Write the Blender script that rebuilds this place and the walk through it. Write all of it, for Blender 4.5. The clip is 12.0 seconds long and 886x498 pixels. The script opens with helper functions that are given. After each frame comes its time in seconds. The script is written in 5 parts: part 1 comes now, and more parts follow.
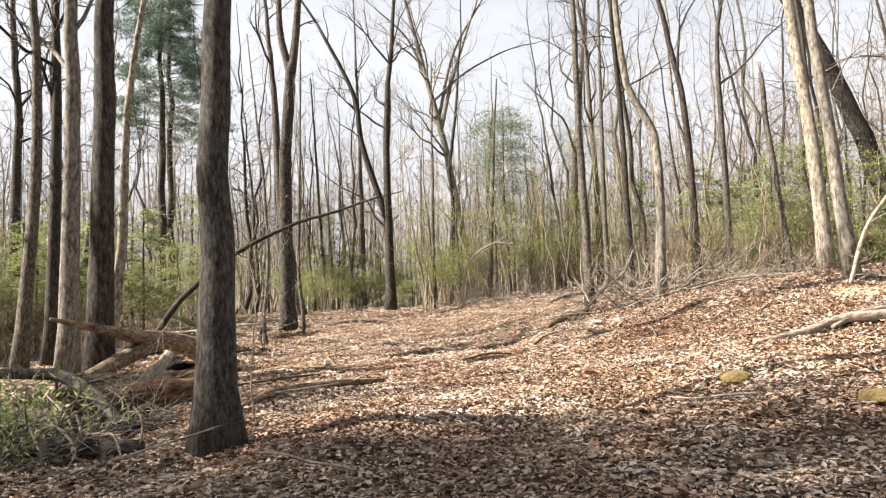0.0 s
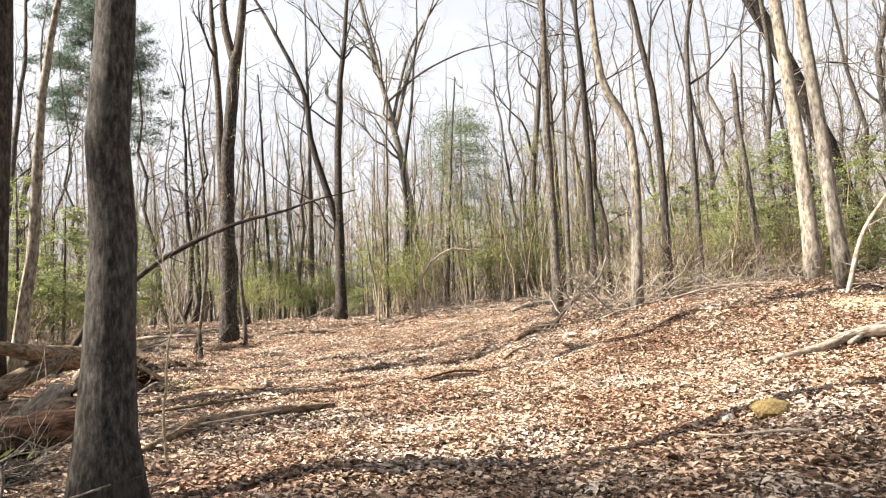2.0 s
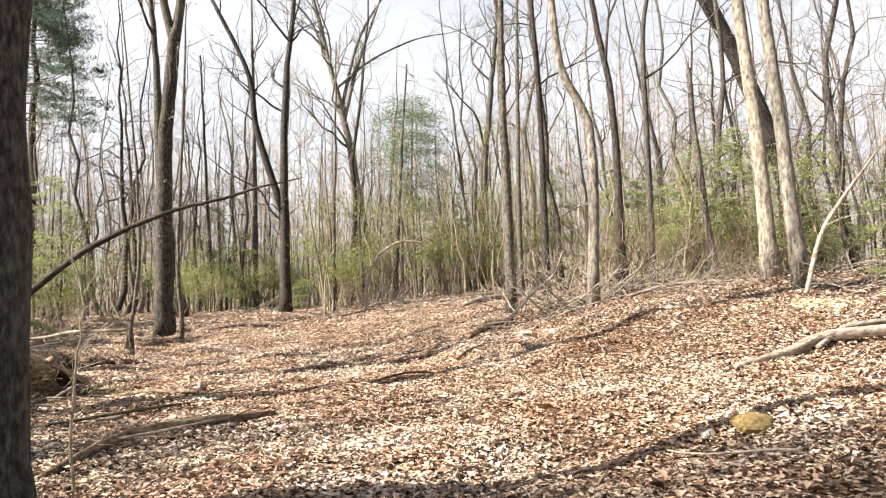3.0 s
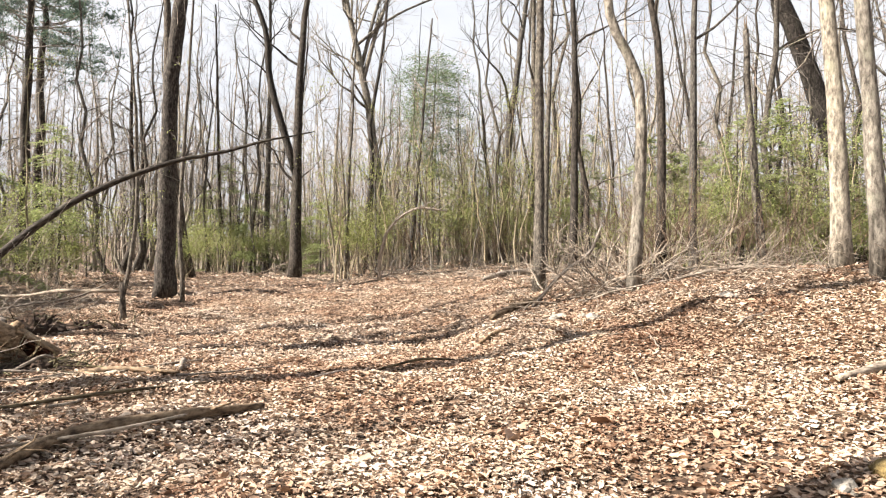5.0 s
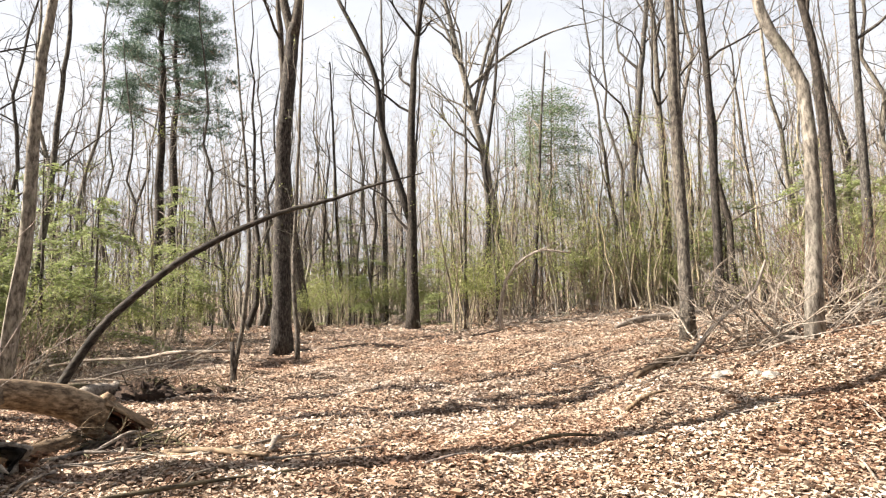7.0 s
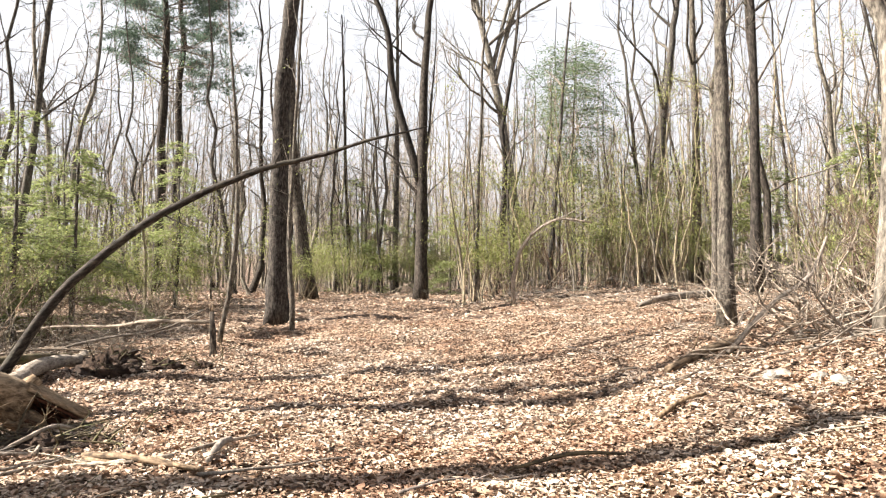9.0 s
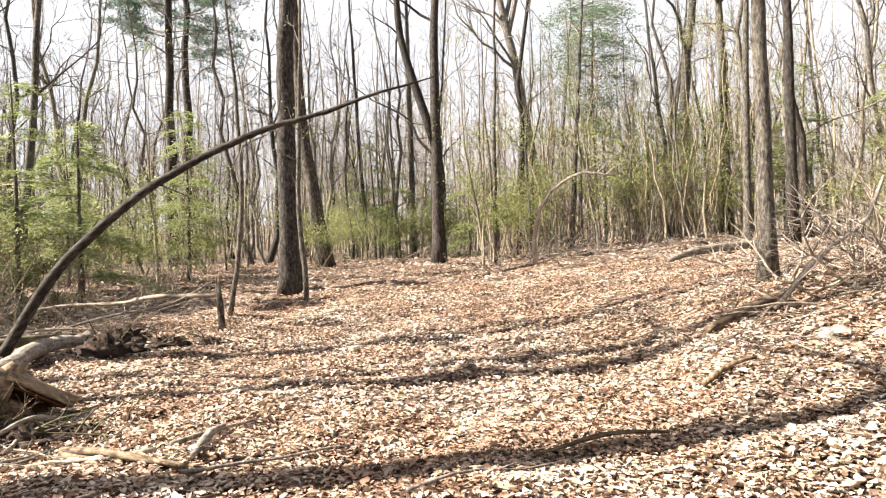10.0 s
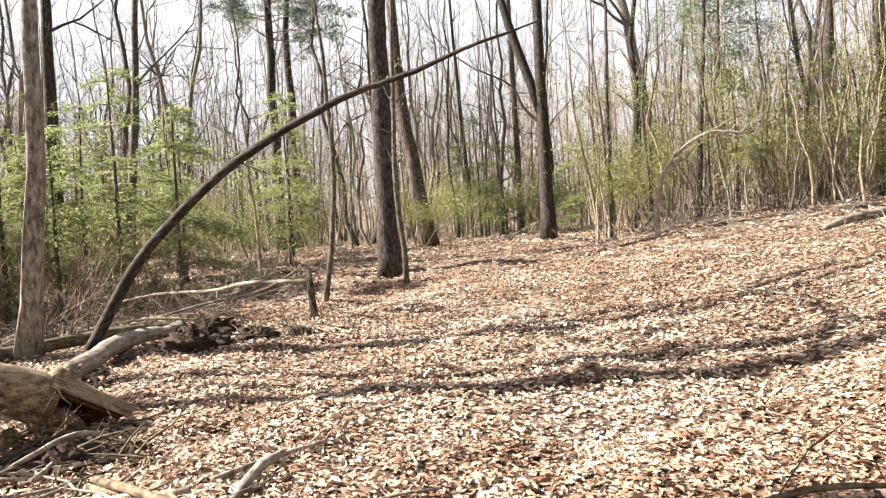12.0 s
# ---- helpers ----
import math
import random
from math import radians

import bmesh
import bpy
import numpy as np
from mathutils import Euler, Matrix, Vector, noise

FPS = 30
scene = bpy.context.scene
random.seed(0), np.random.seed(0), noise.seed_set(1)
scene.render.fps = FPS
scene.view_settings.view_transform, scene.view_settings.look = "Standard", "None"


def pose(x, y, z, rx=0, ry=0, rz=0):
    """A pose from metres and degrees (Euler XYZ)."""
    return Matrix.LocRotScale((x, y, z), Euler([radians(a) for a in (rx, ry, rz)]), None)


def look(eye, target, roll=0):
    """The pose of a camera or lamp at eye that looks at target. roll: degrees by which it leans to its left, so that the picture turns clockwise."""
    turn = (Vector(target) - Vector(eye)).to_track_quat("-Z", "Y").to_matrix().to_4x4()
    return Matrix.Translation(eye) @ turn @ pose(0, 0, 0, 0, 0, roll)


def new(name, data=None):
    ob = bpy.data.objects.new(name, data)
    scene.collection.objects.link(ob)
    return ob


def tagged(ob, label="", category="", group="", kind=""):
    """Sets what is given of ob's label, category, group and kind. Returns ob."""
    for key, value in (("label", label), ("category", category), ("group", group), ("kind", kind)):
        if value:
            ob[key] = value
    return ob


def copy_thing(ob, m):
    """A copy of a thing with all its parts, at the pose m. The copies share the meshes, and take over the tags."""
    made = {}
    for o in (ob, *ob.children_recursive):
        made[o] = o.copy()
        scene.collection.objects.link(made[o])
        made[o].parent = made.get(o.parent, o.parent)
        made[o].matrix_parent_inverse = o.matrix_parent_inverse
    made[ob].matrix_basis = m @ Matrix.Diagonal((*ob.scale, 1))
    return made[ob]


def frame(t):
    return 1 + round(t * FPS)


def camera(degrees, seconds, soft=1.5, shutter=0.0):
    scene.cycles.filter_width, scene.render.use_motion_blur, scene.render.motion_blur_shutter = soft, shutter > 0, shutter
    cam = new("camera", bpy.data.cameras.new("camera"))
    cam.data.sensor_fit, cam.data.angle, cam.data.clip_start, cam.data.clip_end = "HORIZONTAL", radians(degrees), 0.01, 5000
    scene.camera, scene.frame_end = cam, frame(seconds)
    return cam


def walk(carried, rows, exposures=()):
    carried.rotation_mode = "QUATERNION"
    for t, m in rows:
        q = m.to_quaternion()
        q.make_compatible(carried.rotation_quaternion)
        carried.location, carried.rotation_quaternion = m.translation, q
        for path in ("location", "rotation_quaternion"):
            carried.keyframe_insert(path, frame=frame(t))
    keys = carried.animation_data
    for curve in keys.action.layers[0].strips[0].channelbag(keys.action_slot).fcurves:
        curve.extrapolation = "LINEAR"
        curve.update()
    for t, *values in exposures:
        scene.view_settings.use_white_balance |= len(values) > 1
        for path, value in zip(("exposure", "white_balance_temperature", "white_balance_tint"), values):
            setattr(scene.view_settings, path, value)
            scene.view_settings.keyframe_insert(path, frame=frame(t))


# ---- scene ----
cam = camera(65.6, 12.0, 1.25)
METRES, EYE, TILT, LEAN, TURN = 9.0, 1.5, 0.0, 0.0, 0.0
ROWS = [
    (0.0, 0.0, 0.0, 0.0, 0.28, 5.7, 2.79),
    (0.5, -0.0037, 0.0389, 0.0023, 0.24, 4.56, 3.78),
    (1.0, 0.0001, 0.0818, 0.0038, 1.41, 4.67, 5.89),
    (1.5, -0.0062, 0.122, 0.0086, 0.01, 2.99, 2.92),
    (2.0, -0.0182, 0.1655, 0.0081, -3.9, 6.19, 2.7),
    (2.5, -0.0215, 0.2008, 0.0175, -8.49, 5.61, 2.69),
    (4.5, -0.0146, 0.3638, 0.0254, -6.9, 3.75, 0.41),
    (5.0, -0.0143, 0.4055, 0.0328, -7.31, 2.74, -0.21),
    (5.5, -0.0097, 0.4498, 0.0358, -2.24, 4.21, 1.79),
    (6.0, -0.0054, 0.4864, 0.0459, 1.7, 5.45, 0.39),
    (6.5, -0.008, 0.5294, 0.0446, 2.85, 7.5, 1.45),
    (8.5, 0.0067, 0.6988, 0.0615, 3.31, 1.97, 0.62),
    (9.0, 0.0089, 0.7453, 0.0632, 4.09, 3.89, -0.15),
    (9.5, 0.0096, 0.7872, 0.0633, 3.94, 1.91, 0.06),
    (10.0, 0.0128, 0.8301, 0.0629, 5.92, 0.85, 2.07),
    (10.5, 0.0132, 0.8636, 0.0575, 12.99, -1.86, 2.79),
    (11.0, 0.0107, 0.9043, 0.0532, 13.58, -0.3, 1.22),
    (11.5, 0.0027, 0.9488, 0.0574, 13.45, -1.25, 2.45),
    (12.0, -0.006, 0.9831, 0.0629, 14.95, -0.59, 3.7),
]
walk(cam, [(t, pose(0, 0, EYE, TILT, LEAN, TURN) @ pose(METRES * x, METRES * y, METRES * z, 90 + pitch, roll, yaw)) for t, x, y, z, yaw, pitch, roll in ROWS], [(0.0, 2.12), (1.5, 2.2), (2.5, 2.21), (5.0, 2.16), (8.5, 2.27), (10.5, 2.41), (12.0, 2.38)])

# ---------------------------------------------------------------- light
SUN_DIR = Vector((-1.0, -0.2, 0.0)).normalized()      # towards the sun, on the plan
SUN_EL = radians(40)
world = bpy.data.worlds.new("world")
scene.world = world
world.use_nodes = True
wn = world.node_tree.nodes
sky = wn.new("ShaderNodeTexSky")
sky.sky_type, sky.sun_disc = "NISHITA", False
sky.sun_elevation = SUN_EL
sky.sun_rotation = math.atan2(SUN_DIR.x, SUN_DIR.y)
sky.air_density, sky.dust_density, sky.ozone_density = 0.8, 4.0, 1.0
wn["Background"].inputs["Strength"].default_value = 0.045
# thin high cloud all over the sky
wl = world.node_tree.links
wtc, wmap, cirrus, veil, whiten = wn.new("ShaderNodeTexCoord"), wn.new("ShaderNodeMapping"), wn.new("ShaderNodeTexNoise"), wn.new("ShaderNodeMapRange"), wn.new("ShaderNodeMix")
wmap.inputs["Scale"].default_value = (1.0, 1.6, 3.0)
cirrus.inputs["Scale"].default_value, cirrus.inputs["Detail"].default_value, cirrus.inputs["Roughness"].default_value = 2.4, 6, 0.6
veil.inputs["From Min"].default_value, veil.inputs["From Max"].default_value = 0.3, 0.68
veil.inputs["To Min"].default_value, veil.inputs["To Max"].default_value = 0.74, 0.97
whiten.data_type = "RGBA"
whiten.inputs[7].default_value = (5.55, 5.6, 5.75, 1)
wl.new(wtc.outputs["Generated"], wmap.inputs["Vector"])
wl.new(wmap.outputs["Vector"], cirrus.inputs["Vector"])
wl.new(cirrus.outputs["Fac"], veil.inputs["Value"])
height, clear, thinned = wn.new("ShaderNodeSeparateXYZ"), wn.new("ShaderNodeMapRange"), wn.new("ShaderNodeMath")
clear.inputs["From Min"].default_value, clear.inputs["From Max"].default_value = 0.35, 0.95
clear.inputs["To Min"].default_value, clear.inputs["To Max"].default_value = 1.0, 0.25
thinned.operation = "MULTIPLY"
wl.new(wtc.outputs["Generated"], height.inputs[0])
wl.new(height.outputs["Z"], clear.inputs["Value"])
wl.new(veil.outputs["Result"], thinned.inputs[0])
wl.new(clear.outputs["Result"], thinned.inputs[1])
wl.new(thinned.outputs[0], whiten.inputs[0])
wl.new(sky.outputs[0], whiten.inputs[6])
wl.new(whiten.outputs[2], wn["Background"].inputs[0])
sun = new("sun", bpy.data.lights.new("sun", "SUN"))
sun.data.energy, sun.data.angle, sun.data.color = 5.0, radians(0.55), (1.0, 0.92, 0.83)
to_sun = SUN_DIR * math.cos(SUN_EL) + Vector((0, 0, math.sin(SUN_EL)))
sun.matrix_world = look(to_sun * 60, (0, 0, 0))


# ---------------------------------------------------------------- materials
def mat(name, rough=0.9):
    m = bpy.data.materials.new(name)
    m.use_nodes = True
    b = m.node_tree.nodes["Principled BSDF"]
    b.inputs["Roughness"].default_value = rough
    b.inputs["Specular IOR Level"].default_value = 0.25
    return m, m.node_tree.nodes, m.node_tree.links, b


def ramp(nodes, stops):
    r = nodes.new("ShaderNodeValToRGB")
    e = r.color_ramp.elements
    while len(e) < len(stops):
        e.new(0.5)
    for k, (p, c) in zip(e, stops):
        k.position, k.color = p, (*c, 1)
    return r


def coords(nodes, links, scale):
    tc, mp = nodes.new("ShaderNodeTexCoord"), nodes.new("ShaderNodeMapping")
    mp.inputs["Scale"].default_value = scale
    links.new(tc.outputs["Object"], mp.inputs["Vector"])
    return mp.outputs["Vector"]


def noise_tex(nodes, links, vec, scale, detail=6, rough=0.6, lac=2.0):
    n = nodes.new("ShaderNodeTexNoise")
    n.inputs["Scale"].default_value, n.inputs["Detail"].default_value, n.inputs["Roughness"].default_value = scale, detail, rough
    links.new(vec, n.inputs["Vector"])
    return n.outputs["Fac"]


def mix_rgb(nodes, links, fac, a, b, mode="MIX"):
    m = nodes.new("ShaderNodeMix")
    m.data_type, m.blend_type = "RGBA", mode
    for value, slot in ((fac, 0), (a, 6), (b, 7)):
        if isinstance(value, (int, float)):
            m.inputs[slot].default_value = value
        elif isinstance(value, tuple):
            m.inputs[slot].default_value = (*value, 1)
        else:
            links.new(value, m.inputs[slot])
    return m.outputs[2]


def bump(nodes, links, height, b, strength, distance):
    n = nodes.new("ShaderNodeBump")
    n.inputs["Strength"].default_value, n.inputs["Distance"].default_value = strength, distance
    links.new(height, n.inputs["Height"])
    links.new(n.outputs[0], b.inputs["Normal"])


def bark(name, dark, mid, pale, lichen=(0.30, 0.33, 0.24), furrow=14.0, depth=0.02):
    """Bark with furrows along the stem, patches of lichen and a tone of its own on every tree."""
    m, n, l, b = mat(name, 0.92)
    long = coords(n, l, (1, 1, 0.34))
    even = coords(n, l, (1, 1, 0.5))
    f1 = noise_tex(n, l, long, furrow, 9, 0.7)
    f2 = noise_tex(n, l, even, 3.5, 8, 0.7)
    f3 = noise_tex(n, l, even, 60, 3, 0.6)
    r = ramp(n, [(0.38, dark), (0.5, mid), (0.64, pale)])
    l.new(f1, r.inputs[0])
    spots = ramp(n, [(0.52, (0, 0, 0)), (0.68, (1, 1, 1))])
    l.new(f2, spots.inputs[0])
    half = n.new("ShaderNodeMath")
    half.operation = "MULTIPLY"
    l.new(spots.outputs[0], half.inputs[0])
    half.inputs[1].default_value = 0.55
    c = mix_rgb(n, l, half.outputs[0], r.outputs[0], lichen)
    info = n.new("ShaderNodeObjectInfo")
    tone = ramp(n, [(0.0, (0.72, 0.72, 0.74)), (1.0, (1.2, 1.15, 1.08))])
    l.new(info.outputs["Random"], tone.inputs[0])
    c = mix_rgb(n, l, 1.0, c, tone.outputs[0], "MULTIPLY")
    l.new(c, b.inputs["Base Color"])
    add = n.new("ShaderNodeMath")
    add.operation = "MULTIPLY_ADD"
    l.new(f3, add.inputs[0])
    add.inputs[1].default_value = 0.3
    l.new(f1, add.inputs[2])
    bump(n, l, add.outputs[0], b, 0.8, depth * 0.8)
    return m


BARK_GREY = bark("grey_bark", (0.016, 0.0142, 0.012), (0.062, 0.054, 0.045), (0.155, 0.14, 0.118), lichen=(0.15, 0.15, 0.118), furrow=28)
BARK_OAK = bark("oak_bark", (0.011, 0.0095, 0.008), (0.043, 0.037, 0.031), (0.105, 0.094, 0.08), lichen=(0.1, 0.1, 0.08), furrow=30)
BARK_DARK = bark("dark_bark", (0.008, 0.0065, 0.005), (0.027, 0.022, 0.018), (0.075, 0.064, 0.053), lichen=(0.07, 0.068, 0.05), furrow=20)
BARK_BROWN = bark("brown_bark", (0.011, 0.0085, 0.0065), (0.043, 0.035, 0.028), (0.14, 0.119, 0.097), lichen=(0.13, 0.122, 0.096), furrow=22)
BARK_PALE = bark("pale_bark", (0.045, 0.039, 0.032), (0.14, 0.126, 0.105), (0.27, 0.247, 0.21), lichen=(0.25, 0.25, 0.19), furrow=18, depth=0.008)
BARK_THIN = bark("sapling_bark", (0.1, 0.083, 0.054), (0.23, 0.195, 0.135), (0.37, 0.325, 0.24), lichen=(0.27, 0.28, 0.15), furrow=30, depth=0.004)
THORN = bark("thicket_twigs", (0.04, 0.026, 0.018), (0.1, 0.066, 0.045), (0.2, 0.142, 0.1), furrow=20, depth=0.002)
TWIG = bark("twig_bark", (0.08, 0.068, 0.06), (0.185, 0.157, 0.138), (0.31, 0.27, 0.24), furrow=20, depth=0.002)
CROWN = bark("branch_bark", (0.035, 0.03, 0.026), (0.09, 0.077, 0.067), (0.18, 0.157, 0.137), furrow=18, depth=0.003)
DEAD = bark("dead_wood", (0.036, 0.024, 0.015), (0.13, 0.092, 0.058), (0.28, 0.212, 0.142), lichen=(0.22, 0.175, 0.12), furrow=20, depth=0.008)
DEAD_GREY = bark("weathered_branch", (0.085, 0.07, 0.055), (0.21, 0.178, 0.145), (0.36, 0.315, 0.262), lichen=(0.25, 0.23, 0.185), furrow=24, depth=0.004)
ROTTEN = bark("rotten_wood", (0.018, 0.009, 0.005), (0.085, 0.04, 0.022), (0.2, 0.11, 0.06), lichen=(0.24, 0.165, 0.095), furrow=18, depth=0.012)
HEART = bark("rotten_heartwood", (0.01, 0.004, 0.002), (0.05, 0.018, 0.009), (0.13, 0.052, 0.025), lichen=(0.16, 0.08, 0.04), furrow=22, depth=0.01)
CHAR = bark("charred_wood", (0.004, 0.0035, 0.003), (0.012, 0.01, 0.009), (0.035, 0.03, 0.026), lichen=(0.02, 0.018, 0.015), furrow=20, depth=0.01)
MOSSY = bark("mossy_bark", (0.022, 0.017, 0.011), (0.075, 0.06, 0.036), (0.15, 0.122, 0.078), lichen=(0.075, 0.1, 0.03), furrow=16, depth=0.015)


def foliage(name, stops, through_leaf=0.45, patches=()):
    """Thin leaves: every leaf has its own tone, and light shines through it."""
    m, n, l, b = mat(name, 0.6)
    geo = n.new("ShaderNodeNewGeometry")
    r = ramp(n, stops)
    l.new(geo.outputs["Random Per Island"], r.inputs[0])
    colour = r.outputs[0]
    if patches:
        p = ramp(n, patches)
        l.new(noise_tex(n, l, coords(n, l, (1, 1, 1)), 0.7, 6, 0.65), p.inputs[0])
        colour = mix_rgb(n, l, 1.0, colour, p.outputs[0], "MULTIPLY")
    l.new(colour, b.inputs["Base Color"])
    t = n.new("ShaderNodeBsdfTranslucent")
    l.new(colour, t.inputs[0])
    mx = n.new("ShaderNodeMixShader")
    mx.inputs[0].default_value = through_leaf
    l.new(b.outputs[0], mx.inputs[1])
    l.new(t.outputs[0], mx.inputs[2])
    l.new(mx.outputs[0], n["Material Output"].inputs[0])
    return m


LITTER = foliage("fallen_leaves", [(0.0, (0.06, 0.037, 0.024)), (0.14, (0.18, 0.113, 0.074)), (0.36, (0.335, 0.25, 0.187)), (0.75, (0.44, 0.36, 0.287)), (1.0, (0.51, 0.44, 0.37))], 0.08,
                 [(0.37, (0.7, 0.56, 0.48)), (0.47, (0.98, 0.88, 0.79)), (0.55, (1.05, 1.03, 0.98)), (0.64, (1.2, 1.22, 1.24))])
SPRING = foliage("spring_leaves", [(0.0, (0.13, 0.15, 0.04)), (0.5, (0.22, 0.24, 0.08)), (1.0, (0.34, 0.35, 0.14))])
NEEDLE = foliage("hemlock_needles", [(0.0, (0.12, 0.15, 0.048)), (0.5, (0.215, 0.25, 0.095)), (1.0, (0.33, 0.36, 0.165))], 0.5)
PINE = foliage("pine_needles", [(0.0, (0.045, 0.075, 0.055)), (0.6, (0.085, 0.125, 0.09)), (1.0, (0.15, 0.2, 0.14))], 0.3)
WHITE_PINE = foliage("young_pine_needles", [(0.0, (0.08, 0.115, 0.06)), (0.6, (0.14, 0.19, 0.1)), (1.0, (0.22, 0.27, 0.15))], 0.4)
BUDS = foliage("red_buds", [(0.0, (0.2, 0.1, 0.07)), (0.6, (0.3, 0.18, 0.13)), (1.0, (0.4, 0.28, 0.2))], 0.3)


def ground_material():
    m, n, l, b = mat("leaf_strewn_soil", 0.95)
    vec = coords(n, l, (1, 1, 1))
    warp = n.new("ShaderNodeTexNoise")
    warp.inputs["Scale"].default_value = 14
    l.new(vec, warp.inputs["Vector"])
    v2 = mix_rgb(n, l, 0.06, vec, warp.outputs["Color"], "ADD")
    vor = n.new("ShaderNodeTexVoronoi")
    vor.inputs["Scale"].default_value = 17
    l.new(v2, vor.inputs["Vector"])
    sep = n.new("ShaderNodeSeparateColor")
    l.new(vor.outputs["Color"], sep.inputs[0])
    leaf = ramp(n, [(0.0, (0.014, 0.009, 0.006)), (0.35, (0.06, 0.036, 0.023)), (0.75, (0.19, 0.125, 0.085)), (1.0, (0.42, 0.33, 0.25))])
    l.new(sep.outputs[0], leaf.inputs[0])
    edge = ramp(n, [(0.0, (1, 1, 1)), (0.55, (0.85, 0.85, 0.85)), (1.0, (0.3, 0.26, 0.22))])
    l.new(vor.outputs["Distance"], edge.inputs[0])
    c = mix_rgb(n, l, 0.8, leaf.outputs[0], edge.outputs[0], "MULTIPLY")
    patch = noise_tex(n, l, vec, 0.55, 5, 0.6)
    soil = ramp(n, [(0.38, (0, 0, 0)), (0.7, (1, 1, 1))])
    l.new(patch, soil.inputs[0])
    bare = ramp(n, [(0.3, (0.04, 0.026, 0.016)), (0.7, (0.13, 0.088, 0.055))])
    l.new(noise_tex(n, l, vec, 7, 8, 0.7), bare.inputs[0])
    half = n.new("ShaderNodeMath")
    half.operation = "MULTIPLY"
    half.inputs[1].default_value = 0.3
    l.new(soil.outputs[0], half.inputs[0])
    c = mix_rgb(n, l, half.outputs[0], c, bare.outputs[0])
    l.new(c, b.inputs["Base Color"])
    bump(n, l, vor.outputs["Distance"], b, 0.8, 0.03)
    return m


GROUND = ground_material()


def stone_material():
    m, n, l, b = mat("field_stone", 0.85)
    vec = coords(n, l, (1, 1, 1))
    r = ramp(n, [(0.38, (0.1, 0.09, 0.076)), (0.52, (0.21, 0.19, 0.16)), (0.68, (0.33, 0.3, 0.26))])
    f = noise_tex(n, l, vec, 12, 8, 0.65)
    l.new(f, r.inputs[0])
    l.new(r.outputs[0], b.inputs["Base Color"])
    bump(n, l, f, b, 0.6, 0.01)
    return m


def soil_material():
    m, n, l, b = mat("dug_soil", 0.98)
    vec = coords(n, l, (1, 1, 1))
    r = ramp(n, [(0.35, (0.012, 0.008, 0.006)), (0.52, (0.04, 0.025, 0.017)), (0.75, (0.1, 0.066, 0.045))])
    f = noise_tex(n, l, vec, 9, 10, 0.7)
    l.new(f, r.inputs[0])
    l.new(r.outputs[0], b.inputs["Base Color"])
    bump(n, l, f, b, 0.9, 0.05)
    return m


def moss_material():
    m, n, l, b = mat("dry_moss", 0.98)
    vec = coords(n, l, (1, 1, 1))
    r = ramp(n, [(0.36, (0.075, 0.052, 0.022)), (0.52, (0.16, 0.115, 0.045)), (0.7, (0.25, 0.19, 0.085))])
    f = noise_tex(n, l, vec, 25, 8, 0.7)
    l.new(f, r.inputs[0])
    l.new(r.outputs[0], b.inputs["Base Color"])
    bump(n, l, f, b, 0.8, 0.02)
    return m


def sand_material():
    m, n, l, b = mat("pale_sand", 0.97)
    vec = coords(n, l, (1, 1, 1))
    r = ramp(n, [(0.36, (0.2, 0.145, 0.082)), (0.5, (0.33, 0.26, 0.16)), (0.68, (0.45, 0.375, 0.26))])
    f = noise_tex(n, l, vec, 8, 9, 0.7)
    l.new(f, r.inputs[0])
    l.new(r.outputs[0], b.inputs["Base Color"])
    bump(n, l, f, b, 0.7, 0.03)
    return m


STONE, SOIL, MOSS, SAND = stone_material(), soil_material(), moss_material(), sand_material()


# ---------------------------------------------------------------- shape of the land
def interp(v, ks, vs):
    return np.interp(v, ks, vs)


def land(x, y):
    """Height of the ground: a trail that climbs gently, with a bank on its right-hand side."""
    a = interp(y, (-40, 0, 7, 12, 16, 19.5, 23.5, 28, 34, 45, 70, 120, 220, 900), (-0.6, 0.08, 0.47, 0.66, 0.76, 0.9, 1.25, 1.7, 2.0, 2.3, 2.9, 6, 16, 26))
    b = interp(y, (-20, 0, 7, 10, 13.7, 17, 23, 30, 45, 90), (0.03, 0.05, 0.1, 0.16, 0.3, 0.28, 0.16, 0.14, 0.08, 0.03))
    x0 = interp(y, (0, 14, 24), (1.4, 1.4, -1.5))
    s = np.log1p(np.exp(np.clip((np.asarray(x, float) - x0) * 2, -40, 40))) / 2
    fall = np.log1p(np.exp(np.clip((np.asarray(x, float) - 9.5) * 1.5, -40, 12))) / 1.5
    return a + b * (5.2 * np.tanh(s / 5.2) - 0.5 * np.minimum(fall, 5))


WAVES = np.random.default_rng(5)
WK = [(WAVES.uniform(0, 6.28), WAVES.uniform(0, 6.28), k, amp) for k, amp in ((0.9, 0.02), (1.4, 0.018), (2.3, 0.014), (3.7, 0.012), (5.9, 0.009), (9.1, 0.006), (13.0, 0.004)) for _ in range(3)]


def ground_z(x, y):
    x, y = np.asarray(x, float), np.asarray(y, float)
    z = land(x, y)
    for th, ph, k, amp in WK:
        z = z + amp * np.sin(k * (x * np.cos(th) + y * np.sin(th)) + ph + 1.3 * np.sin(0.6 * k * (y * np.cos(th) - x * np.sin(th))))
    return z


def gz(x, y):
    return float(ground_z(x, y))


